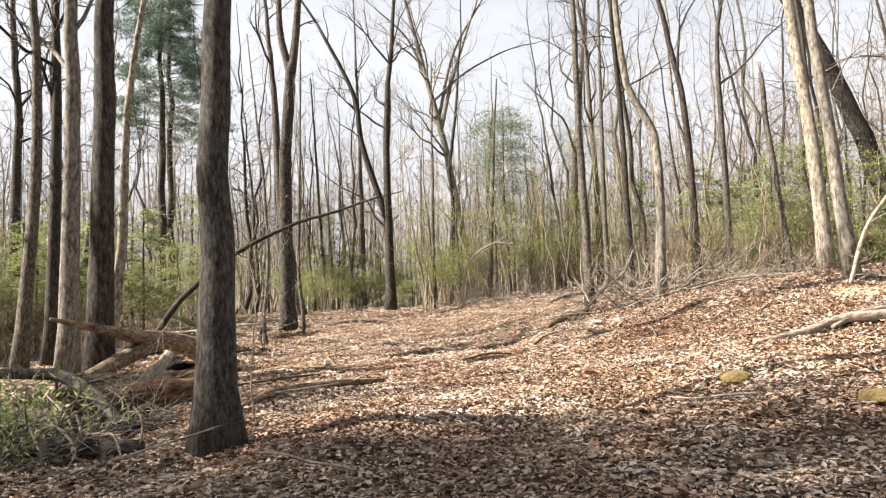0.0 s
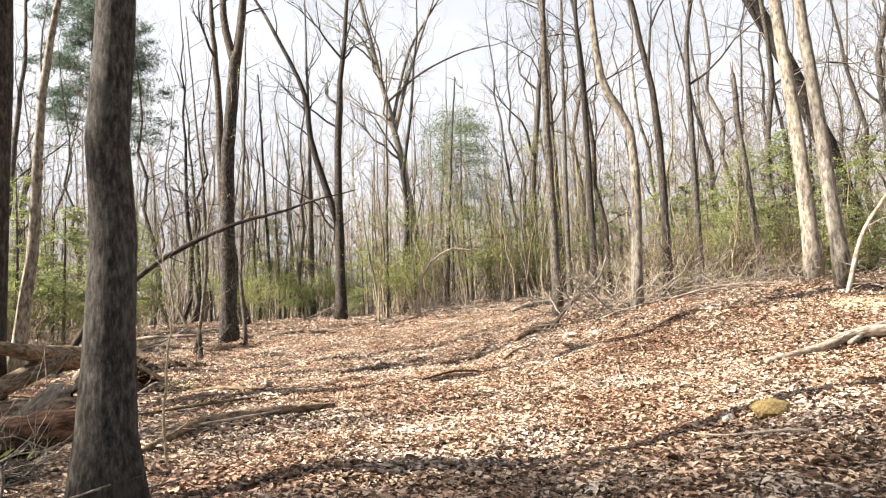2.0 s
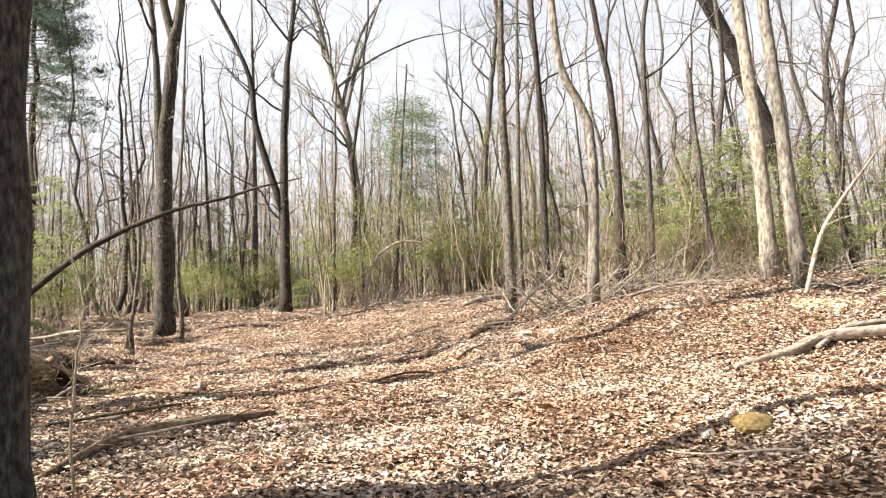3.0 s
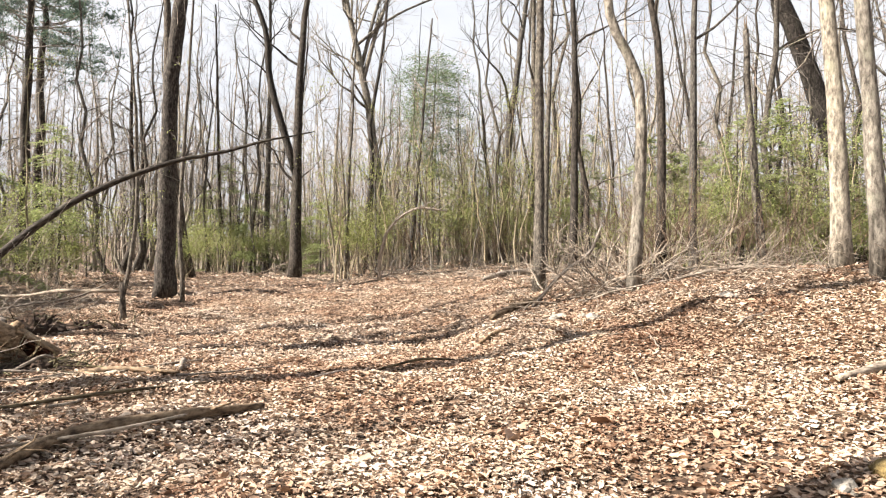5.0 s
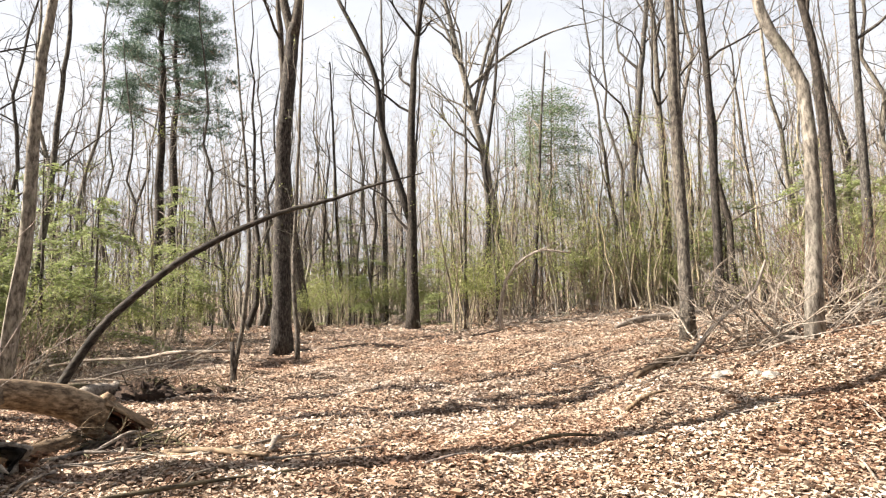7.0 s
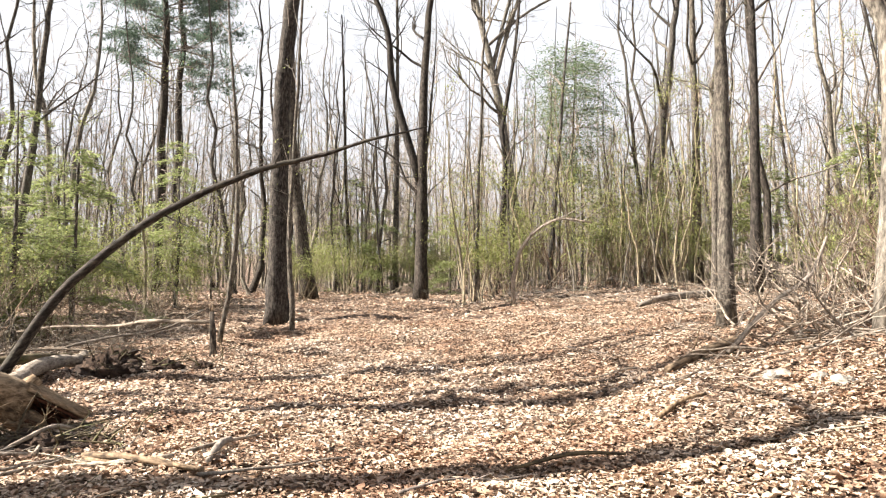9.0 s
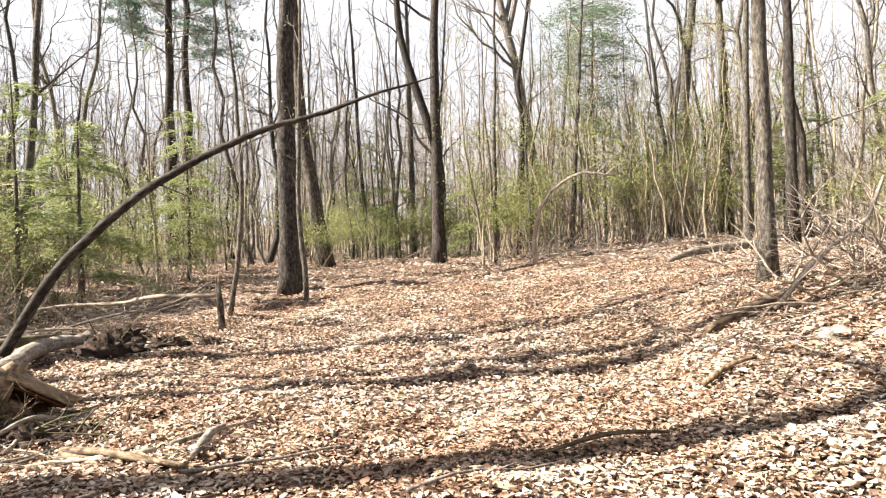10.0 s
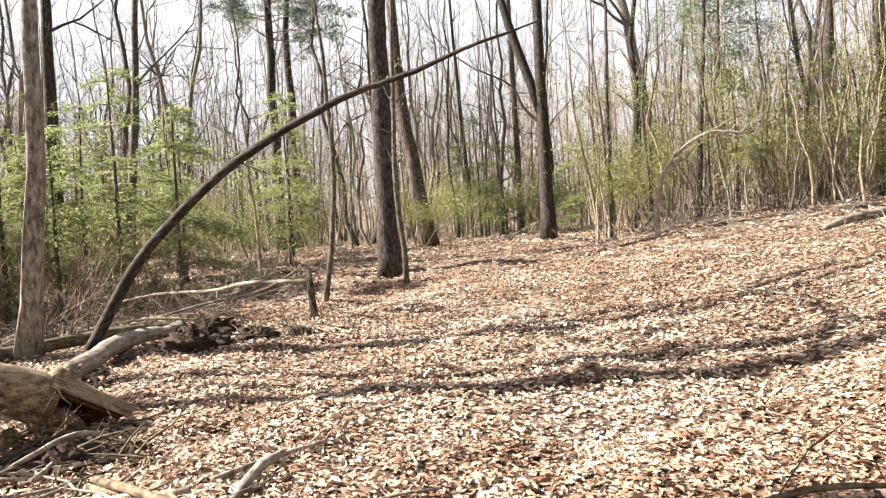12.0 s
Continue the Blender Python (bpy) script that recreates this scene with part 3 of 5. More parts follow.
# the wood beside and behind the walk, whose shadows fall over the clearing
side = [(-12.5, 3.2), (-11, 6.8), (-14, 9.5), (-18, 5.0), (-13, -1.0), (-20, 17), (-9.0, 0.6),
        (-6, -7), (3, -9), (9, -6), (14, 1), (17, 8), (15, 14), (-24, 3), (20, 20), (-7.5, 2.8), (-9.2, 4.3), (-16, 1.2), (-17.5, 2.6), (-14.5, 0.2), (-19, 0.8), (-6.6, 1.2), (-15.3, 3.1), (-20, 2.0), (-18.5, 3.9), (-13.4, 2.1), (-17, -0.5), (-11.6, 1.0), (-22, 0.6)]
for k, (x, y) in enumerate(side):
    copy_thing(wood[(k * 3 + 1) % 8], pose(x, y, gz(x, y), 0, 0, 47 * k) @ Matrix.Scale(0.8 + 0.05 * (k % 5), 4))
for k, (x, y) in enumerate([(-13, 14.4), (-16.8, 17.9), (-19.5, 15.8)]):
    copy_thing(wood[(2, 7, 0)[k % 3]], pose(x, y, gz(x, y), 0, 0, 83 * k) @ Matrix.Scale(1.02 + 0.05 * (k % 4), 4))


def build_far_woods():
    """The wood far off, its haze put into pale colours: too many stems to count."""
    rng = np.random.default_rng(77)
    trunks, twigs = Shape(), Shape()
    for _ in range(1600):
        a, r = radians(rng.uniform(-60, 52)), rng.uniform(44, 125)
        x, y = r * math.sin(a), 5 + r * math.cos(a)
        h, z = rng.uniform(9, 19), gz(x, y)
        w = rng.uniform(0.03, 0.11)
        lean = rng.normal(0, 0.05, 2)
        p = np.array([(x + lean[0] * t * h + rng.normal(0, 0.16), y + lean[1] * t * h, z + t * h - 0.3) for t in np.linspace(0, 1, 6)])
        tube(trunks, p, w * np.array((1.1, 0.9, 0.75, 0.55, 0.35, 0.1)), 4, cap=False)
        for _ in range(13):
            f = rng.uniform(0.08, 1.0)
            b = p[0] + (p[-1] - p[0]) * f
            d = turned((0, 0, 1), rng.uniform(0.3, 1.2), rng.uniform(0, 6.28)) * rng.uniform(1.0, 3.8) * (1.2 - 0.6 * f)
            mid = b + d * 0.5 + rng.normal(0, 0.25, 3)
            end = b + d + np.array((0, 0, rng.uniform(0, 0.7)))
            tube(twigs, [b, mid, end], (0.03, 0.021, 0.009), 3, cap=False)
            for _ in range(2):
                g = mid + (end - mid) * rng.uniform(0, 0.8)
                tube(twigs, [g, g + turned(d, rng.uniform(0.4, 1.0), rng.uniform(0, 6.28)) * rng.uniform(0.5, 1.3)], (0.014, 0.006), 3, cap=False)
    # pale bark and twig colours stand in for the haze of distance
    t = part("distant_trunks", trunks, BARK_PALE)
    tagged(t, "many grey leafless trunks of the distant wood, paled to look hazy", "woods", kind="stuff")
    t = part("distant_branches", twigs, TWIG)
    tagged(t, "mass of bare brownish branches in the distant wood, paled to look hazy", "woods", kind="stuff")


build_far_woods()


# ---------------------------------------------------------------- saplings and shrubs
def sapling(seed, height, radius, label, leafy, material=BARK_THIN, leafmat=SPRING):
    rng = np.random.default_rng(seed)
    top = thing("sapling", 0, 0, 0, label, "sapling", "saplings of the thicket")
    n = 9
    zz = np.linspace(-0.1, height, n)
    bend = np.cumsum(rng.normal(0, 0.1, (n, 2)), 0)
    lean = rng.normal(0, 0.05, 2)
    line = np.column_stack([bend[:, 0] + lean[0] * zz, bend[:, 1] + lean[1] * zz, zz])
    line[:, :2] -= line[0, :2]
    rad = radius * (1 - 0.85 * np.linspace(0, 1, n))
    s = Shape()
    tube(s, line, rad, 5, cap=False)
    part("stem", s, material, top)
    s, tips = Shape(), []
    for _ in range(11):
        k = rng.integers(2, n - 1)
        grow(s, rng, line[k], turned((0, 0, 1), rng.uniform(0.4, 1.1), rng.uniform(0, 6.28)), rng.uniform(0.5, 1.5), radius * 0.2, 1, 0.4, 0.2, 4, tips=tips)
    part("twig_growth", s, THORN, top)
    if leafy:
        s = Shape()
        for p, _d in tips:
            if rng.random() < 0.75:
                leaves(s, rng, p, 0.027, int(leafy * 1.8), 0.17, 0.7)
        part("foliage", s, leafmat, top, "sparse yellow-green spring leaves")
    return top


def shrub(seed, height, width, label, count, leafmat=SPRING):
    rng = np.random.default_rng(seed)
    top = thing("shrub", 0, 0, 0, label, "shrub", "shrubs of the undergrowth")
    s, tips = Shape(), []
    for _ in range(7):
        grow(s, rng, rng.normal(0, 0.12, 3) * np.array((1, 1, 0)) + np.array((0, 0, -0.05)), turned((0, 0, 1), rng.uniform(0.1, 0.75), rng.uniform(0, 6.28)), height * rng.uniform(0.7, 1.1), 0.012, 2, 0.3, 0.16, 3, tips=tips)
    part("branch_growth", s, BARK_THIN if count else THORN, top)
    if count:
        s = Shape()
        for p, _d in tips:
            leaves(s, rng, p, 0.028, count * 2, 0.17, 0.8)
        part("foliage", s, leafmat, top)
    return top


def hemlock(name, seed, height, radius, label, leafmat=NEEDLE, bare=0.04, reach=0.36, sprays=140, oval=False):
    """A young conifer: whorls of drooping boughs, each with flat sprays of needles."""
    rng = np.random.default_rng(seed)
    top = thing(name, 0, 0, 0, label, "conifer", "evergreens in the undergrowth")
    s = Shape()
    tube(s, [(0, 0, -0.1), (rng.normal(0, 0.05), 0, height * 0.5), (rng.normal(0, 0.1), 0, height)], (radius, radius * 0.6, 0.01), 7, cap=False)
    part("trunk", s, BARK_GREY, top)
    b, nd = Shape(), Shape()
    for k in range(int(height * (14 if oval else 8))):
        z = height * rng.uniform(bare, 0.98)
        reach_k = height * reach * (1.03 - z / height) ** 0.6 * rng.uniform(0.45, 1.1) + 0.2
        if oval:
            reach_k = height * reach * math.sqrt(max(0.05, 1 - ((z / height - 0.76) / 0.27) ** 2)) * rng.uniform(0.5, 1.1)
        a = rng.uniform(0, 6.28)
        d = np.array((math.cos(a), math.sin(a), 0))
        pts = np.array([np.array((0, 0, z)) + d * reach_k * t + np.array((0, 0, (0.18 * t - 0.42 * t * t) * reach_k)) for t in np.linspace(0, 1, 5)])
        tube(b, pts, np.linspace(0.014, 0.004, 5), 3, cap=False)
        c = max(8, int(sprays * reach_k))
        t = rng.uniform(0.2, 1.0, c)
        centre = np.array((0, 0, z)) + d * (reach_k * t)[:, None] + np.column_stack([np.zeros(c), np.zeros(c), (0.18 * t - 0.42 * t * t) * reach_k])
        sidev = np.array((-d[1], d[0], 0))
        off = rng.normal(0, 0.16 * (1.2 - t) * reach_k + 0.04)
        centre = centre + sidev * off[:, None] + rng.normal(0, 0.1 if oval else 0.035, (c, 3))
        way = d * 0.7 + sidev * np.sign(off)[:, None] * 0.6 + rng.normal(0, 0.25, (c, 3))
        way /= np.linalg.norm(way, axis=1)[:, None]
        wid = np.cross(way, np.array((0, 0, 1.0)) + rng.normal(0, 0.3, (c, 3)))
        wid /= np.linalg.norm(wid, axis=1)[:, None]
        ln = rng.uniform(0.035, 0.085, c)[:, None]
        v = np.stack([centre - way * ln, centre + wid * ln * 0.22, centre + way * ln, centre - wid * ln * 0.22], 1).reshape(-1, 3)
        nd.add(v, np.arange(c * 4).reshape(-1, 4))
    part("bough_growth", b, TWIG, top)
    part("needle_foliage", nd, leafmat, top)
    return top


def places_in(rng, count, x0, x1, y0, y1, free=True):
    out = []
    while len(out) < count:
        x, y = rng.uniform(x0, x1), rng.uniform(y0, y1)
        if free and open_ground(x, y):
            continue
        out.append((x, y))
    return out


SAP_BARE, SAP_LEAF = "thin bare tan sapling of the thicket", "thin sapling with sparse yellow-green new leaves"
saps = [sapling(101, 6.0, 0.042, SAP_BARE, 0), sapling(102, 7.0, 0.05, SAP_LEAF, 8), sapling(103, 4.5, 0.03, SAP_BARE, 0), sapling(104, 5.5, 0.038, SAP_LEAF, 10),
        sapling(105, 3.2, 0.024, SAP_LEAF, 12), sapling(106, 8.5, 0.05, SAP_BARE, 0, BARK_GREY), sapling(107, 5.0, 0.034, SAP_BARE, 0, BARK_PALE)]
R2 = np.random.default_rng(21)
spots = places_in(R2, 95, -0.9, 7.5, 27.5, 33.5, False) + places_in(R2, 45, -24, -9.5, 19, 36) + places_in(R2, 40, 6, 17, 19, 34) + places_in(R2, 22, -10, -3.5, 36, 44)
scatter(saps, spots, R2, 0.75, 1.2)
shrubs = [shrub(121, 1.9, 1.2, "leafing yellow-green shrub in the undergrowth", 7), shrub(122, 1.4, 1.0, "low leafing green shrub beside the trail", 9), shrub(123, 2.4, 1.4, "tall shrub with fresh light-green leaves", 6), shrub(124, 1.5, 1.0, "twiggy shrub with few leaves", 2)]
spots = places_in(R2, 60, -26, -9.3, 18, 32) + places_in(R2, 24, -9.3, -1.0, 36.5, 45, False) + places_in(R2, 34, 8, 18, 20, 30) + places_in(R2, 22, -1.0, 8, 28.0, 34, False) + [(-6.6, 30.5), (-6.9, 32), (-8.6, 28.3), (-9.6, 26), (-9.9, 29)]
scatter(shrubs, spots, R2, 0.8, 1.35)
thorns = [shrub(125, 2.3, 1.2, "dense leafless brown twiggy bush in the thicket", 0), shrub(126, 1.6, 1.0, "low leafless tangle of reddish-brown twigs", 0)]
scatter(thorns, places_in(R2, 34, -0.9, 7.5, 28.0, 32, False) + places_in(R2, 22, 5.5, 11, 16.5, 20, False) + places_in(R2, 18, -13, -8.8, 17.5, 21, False), R2, 0.8, 1.25)
HEM = "young hemlock with drooping green boughs"
hems = [hemlock("hemlock", 131, 5.0, 0.06, HEM), hemlock("hemlock", 132, 3.4, 0.045, HEM, bare=0.02, reach=0.42, sprays=230), hemlock("hemlock", 133, 4.4, 0.06, HEM, bare=0.1, reach=0.34)]
hem_spots = [(11.2, 22.6), (10.2, 23.2), (12.4, 22.2), (13.4, 23.4), (11.6, 24.4), (10.7, 21.9), (14.6, 22.3), (9.6, 24.6), (3.0, 29.5), (13.5, 24), (-12.5, 21), (8.2, 28), (12.2, 27), (-14.5, 24.5), (-17, 20.5), (-11.2, 30.5), (15.5, 20), (4.8, 32), (-19, 27), (-15.5, 29.5), (-11, 24.2), (-16, 17.6), (-18.5, 23.5), (-21, 20), (-13.3, 27), (10.5, 25.5), (13, 21), (16.5, 24), (9.0, 31), (-9.8, 27.6), (-22, 25), (6.0, 33), (-12.4, 20.2), (-10.7, 21.5), (-13.8, 19.5), (-15, 21.2), (-12.8, 22.8), (-5.2, 38.5), (-3.2, 41), (-6.6, 40.5), (-1.8, 37.5), (-4.2, 44.5), (-0.8, 42), (-8.2, 43.5), (1.2, 39), (-11.6, 20.7), (-14.2, 20.6), (-9.8, 22.3), (-13.2, 24.0), (-16.8, 22.0)]
for k, (x, y) in enumerate(hem_spots):
    ob, m = hems[1 if k > len(hem_spots) - 6 else k % 3], pose(x, y, gz(x, y), 0, 0, 70 * k) @ Matrix.Scale((1.0, 1.1, 0.95, 1.2)[k % 4], 4)
    if k < 3:
        ob.matrix_world = m
    else:
        copy_thing(ob, m)


def pine(seed, x, y, height, radius, label, first=0.5, tufts=15):
    """A tall pine with bare lower trunk and level layers of needled boughs."""
    rng = np.random.default_rng(seed)
    top = thing("pine_tree", x, y, gz(x, y), label, "pine", "tall pines")
    s = Shape()
    line = np.array([(rng.normal(0, 0.08), rng.normal(0, 0.08), z) for z in np.linspace(-0.2, height, 14)])
    tube(s, line, radius * (1 - 0.85 * np.linspace(0, 1, 14)), 10, 0.03, rng)
    part("trunk", s, BARK_DARK, top)
    dead = Shape()
    for _ in range(24):
        z = height * rng.uniform(0.12, first)
        grow(dead, rng, (0, 0, z), turned((0, 0, 1), rng.uniform(1.3, 1.8), rng.uniform(0, 6.28)), rng.uniform(0.8, 2.2), 0.02, 1, 0, 0.18, 3)
    part("dead_branch_growth", dead, TWIG, top, "dry broken lower branches")
    for z in np.arange(height * first, height, 0.75):
        b, nd = Shape(), Shape()
        for _ in range(4):
            tips = []
            grow(b, rng, (0, 0, z + rng.uniform(-0.2, 0.2)), turned((0, 0, 1), rng.uniform(1.25, 1.6), rng.uniform(0, 6.28)), rng.uniform(1.6, 3.6) * (1.25 - 0.75 * z / height), 0.04, 2, 0.12, 0.14, 3, tips=tips)
            for p, _d in tips:
                leaves(nd, rng, p, 0.13, tufts, 0.22, 0.22, 0.13)
        bough = part("bough", b, TWIG, top)
        part("needle_foliage", nd, PINE, bough, "blue-green pine needles")
    return top


pine(141, -15.6, 38, 24, 0.27, "tall white pine with blue-green needles high up", 0.42, 34)
pine(142, -16.7, 42, 25, 0.28, "tall white pine with bare lower trunk", 0.5, 34)
hemlock("pine_tree", 143, 8.6, 0.08, "young white pine with soft blue-green crown", WHITE_PINE, 0.42, 0.24, 105, True).matrix_world = pose(2.9, 30.5, gz(2.9, 30.5))
# unseen pines added left of the walk to shade the foreground and log pile
pine(144, -12.5, 0.6, 15, 0.17, "unseen pine with dense needles, added to shade the path", 0.3)
pine(145, -14.5, 1.5, 17, 0.2, "unseen pine with dense needles, added to shade the path", 0.3)
pine(146, -12.2, 2.4, 12.5, 0.15, "unseen pine with dense needles, added to shade the path", 0.33)
pine(148, -9.6, 2.9, 9, 0.11, "unseen young pine with dense needles, added to shade the path", 0.25)
pine(149, -12.4, 7.3, 8.5, 0.1, "unseen young pine with dense needles, added to shade the path", 0.28)
pine(147, -13.0, -1.2, 16, 0.18, "unseen pine with dense needles, added to shade the path", 0.3)


# ---------------------------------------------------------------- single saplings beside the trail
def stem(name, seed, y, way, radius, label, material=BARK_THIN, leafy=0, tall=0):
    """A slender tree along a few (x, z) points in the plane of its y."""
    rng = np.random.default_rng(seed)
    x0 = way[0][0]
    z0 = gz(x0, y)
    top = thing(name, x0, y, z0, label, "sapling", "saplings beside the trail")
    pts = [(0, 0, -0.1)] + [(x - x0, 0.02 * k, z - z0) for k, (x, z) in enumerate(way[1:])]
    if tall:
        d = np.array(pts[-1]) - np.array(pts[-2])
        pts.append(tuple(np.array(pts[-1]) + d / np.linalg.norm(d) * tall))
    line = smooth_path(pts, 18)
    line[1:, :2] += rng.normal(0, 0.012, (17, 2))
    s = Shape()
    tube(s, line, radius * (1 - 0.7 * np.linspace(0, 1, 18)), 8, 0.03, rng)
    part("stem", s, material, top)
    s, tips = Shape(), []
    for _ in range(12):
        k = rng.integers(5, 17)
        grow(s, rng, line[k], turned(line[k] - line[k - 1], rng.uniform(0.5, 1.1), rng.uniform(0, 6.28)), rng.uniform(0.4, 1.3), radius * 0.22, 1, 0.3, 0.2, 3, tips=tips)
    part("twig_growth", s, TWIG, top)
    if leafy:
        s = Shape()
        for p, _d in tips:
            leaves(s, rng, p, 0.035, leafy, 0.15)
        part("foliage", s, SPRING, top)
    return top


stem("sapling", 201, 29, [(1.87, 2.2), (2.11, 5.15), (2.33, 7.75)], 0.1, "straight grey sapling at the edge of the thicket", BARK_GREY, tall=4)
stem("bent_sapling", 202, 26, [(0.63, 1.9), (0.74, 2.92), (1.1, 3.69), (1.88, 4.21), (2.86, 4.12)], 0.07, "pale sapling arched over to one side", DEAD_GREY)
stem("sapling", 203, 29, [(-0.48, 2.1), (-0.37, 5.42), (-0.26, 8.6)], 0.075, "straight thin sapling in front of the thicket", BARK_GREY, tall=4)
stem("sapling", 204, 23.5, [(-4.86, 1.2), (-4.96, 3.76), (-4.83, 7.53)], 0.075, "slim pale sapling beside the forked tree", BARK_GREY, 2, 4)
stem("sapling", 205, 21, [(-5.71, 1.0), (-5.39, 3.26), (-5.44, 5.74), (-5.54, 6.83)], 0.06, "slim curving sapling beside the broken post", BARK_GREY, tall=4)
stem("sapling", 206, 40, [(-6.83, 2.2), (-7.13, 7.98), (-7.33, 13.2)], 0.11, "dark slender young tree behind the trail", BARK_DARK, tall=3)
stem("sapling", 207, 7.6, [(-2.13, 0.5), (-2.16, 1.1), (-2.1, 1.75), (-2.18, 2.3)], 0.014, "knee-thin bare sapling beside the oak", BARK_THIN)
stem("sapling", 208, 17.5, [(2.2, 0.9), (2.25, 1.5), (2.35, 2.1)], 0.008, "thin bare whip of a seedling", TWIG)


# ---------------------------------------------------------------- fallen wood
def log(name, seed, pts, radii, material, label, category="log", sides=14, rough=0.06, ends=True, count=16, stubs=0, group="fallen wood"):
    """A fallen trunk or branch along a few points."""
    rng = np.random.default_rng(seed)
    o = np.array(pts[0], float)
    top = thing(name, *o, label, category, group)
    line = smooth_path(np.array(pts, float) - o, count)
    line[1:-1] += rng.normal(0, radii[0] * 0.06, (count - 2, 3))
    r = np.interp(np.linspace(0, 1, count), np.linspace(0, 1, len(radii)), radii)
    grained("body", line, r, sides, rough, rng, material, top)
    if ends:
        for e, d, rr in ((line[0], line[0] - line[1], r[0]), (line[-1], line[-1] - line[-2], r[-1])):
            d = d / np.linalg.norm(d)
            s = Shape()
            for _ in range(9):
                q = e + rng.normal(0, rr * 0.5, 3)
                q = q - d * np.dot(q - e, d) - d * 0.04
                tube(s, [q, q + d * rng.uniform(0.3, 1.0) * rr + rng.normal(0, 0.01, 3)], [rr * 0.22, rr * 0.05], 4)
            part("splintered_end", s, ROTTEN if material is not DEAD_GREY else DEAD, top, "broken splintered end")
    for _ in range(stubs):
        k = rng.integers(2, count - 2)
        s = Shape()
        grow(s, rng, line[k], turned(line[k + 1] - line[k], rng.uniform(0.6, 1.3), rng.uniform(0, 6.28)), rng.uniform(0.25, 0.9), r[k] * 0.3, 1, 0.1, 0.2, 2)
        part("side_branch", s, material, top)
    return top


def on(x, y, up=0.0):
    return (x, y, gz(x, y) + up)


# the arching dead pole
log("arched_pole", 301, [on(-7.55, 16.9, -0.1), (-6.75, 17.2, 2.1), (-5.6, 17.5, 3.2), (-4.6, 17.7, 3.8), (-3.6, 17.8, 4.2), (-2.9, 17.9, 4.38), (-1.95, 18.0, 4.68), (-0.98, 18.0, 4.9)],
    [0.088, 0.078, 0.066, 0.056, 0.046, 0.037, 0.026, 0.01], BARK_DARK, "long dark dead stem arching over from the ground", "dead tree", 10, 0.04, False, 32, 5)


def hollow_log():
    """The big fallen trunk: bowed, with a second arm and a torn, hollow, rotten end."""
    rng = np.random.default_rng(302)
    o = np.array((-4.42, 13.72, gz(-4.42, 13.72)))
    top = thing("hollow_log", *o, "large bowed fallen trunk with torn hollow rotten end", "log", "fallen wood")
    line = smooth_path(np.array([(-4.62, 13.35, 0.98), (-4.8, 13.05, 1.17), (-4.98, 12.6, 1.3), (-5.1, 12.0, 1.38), (-4.98, 11.0, 1.44), (-5.12, 10.2, 1.58), (-5.4, 9.4, 1.74)]) - o, 26)
    grained("body", line, np.interp(np.linspace(0, 1, 26), (0, 0.12, 0.3, 0.6, 1), (0.21, 0.195, 0.18, 0.12, 0.025)), 20, 0.06, rng, DEAD, top)
    arm = smooth_path(np.array([(-5.08, 12.1, 1.34), (-5.0, 11.2, 1.2), (-5.1, 10.4, 1.0), (-5.4, 9.7, 0.72), (-5.8, 9.1, 0.5)]) - o, 18)
    grained("arm", arm, np.linspace(0.15, 0.08, 18), 14, 0.08, rng, DEAD, top)
    d = np.array((0.42, 0.42, -0.34))
    d /= np.linalg.norm(d)
    e = line[0]
    up = np.array((0, 0, 1.0)) - d * d[2]
    up /= np.linalg.norm(up)
    w = np.cross(d, up)
    turn = Matrix((Vector(w), Vector(up), Vector(d))).transposed().to_4x4()
    # torn end, in its own frame: across, up, along
    for nm, mt, lab, ln, arc0, arc1, r0, r1 in (("torn_shell", DEAD, "weathered tan shell of the torn end", 0.6, 0.2, 1.72, 0.24, 0.21), ("rotten_hollow", HEART, "dark red rotten hollow", 0.55, 0.17, 1.75, 0.19, 0.16)):
        s = Shape()
        m, k = 17, 10
        outer, inner = [], []
        for i in range(k):
            for j in range(m):
                a = math.pi * (arc0 + (arc1 - arc0) * j / (m - 1))
                rr = r0 + (r1 - r0) * i / (k - 1) + 0.012 * math.sin(j * 2.3 + i * 0.4) + rng.normal(0, 0.003)
                along = -0.06 + ln * i / (k - 1) * (1 + 0.14 * math.sin(j * 1.1 + 0.5) + 0.1 * math.sin(j * 3.7))
                th = 0.035 + 0.01 * math.sin(j * 1.7)
                outer.append((rr * math.cos(a), rr * math.sin(a), along))
                inner.append(((rr - th) * math.cos(a), (rr - th) * math.sin(a), along - 0.015))
        q, h = [], k * m
        for i in range(k - 1):
            for j in range(m - 1):
                c0 = i * m + j
                q += [(c0, c0 + 1, c0 + m + 1, c0 + m), (h + c0, h + c0 + m, h + c0 + m + 1, h + c0 + 1)]
            q += [(i * m, (i + 1) * m, h + (i + 1) * m, h + i * m), (i * m + m - 1, h + i * m + m - 1, h + (i + 1) * m + m - 1, (i + 1) * m + m - 1)]
        for j in range(m - 1):
            c0 = (k - 1) * m + j
            q.append((c0, c0 + 1, h + c0 + 1, h + c0))
        s.add(outer + inner, q)
        ob = part(nm, s, mt, top, lab)
        ob.matrix_basis = Matrix.Translation(e) @ turn
    s = Shape()
    for _ in range(34):
        a, rr = rng.uniform(0, 6.28), 0.14 * math.sqrt(rng.random())
        q = np.array((rr * math.cos(a), rr * math.sin(a), -0.1))
        tube(s, [q, q + np.array((rng.normal(0, 0.012), rng.normal(0, 0.012), rng.uniform(0.05, 0.2)))], [0.03, 0.008], 5)
    ob = part("rotten_core", s, HEART, top, "dark red rotten heartwood splinters")
    ob.matrix_basis = Matrix.Translation(e) @ turn
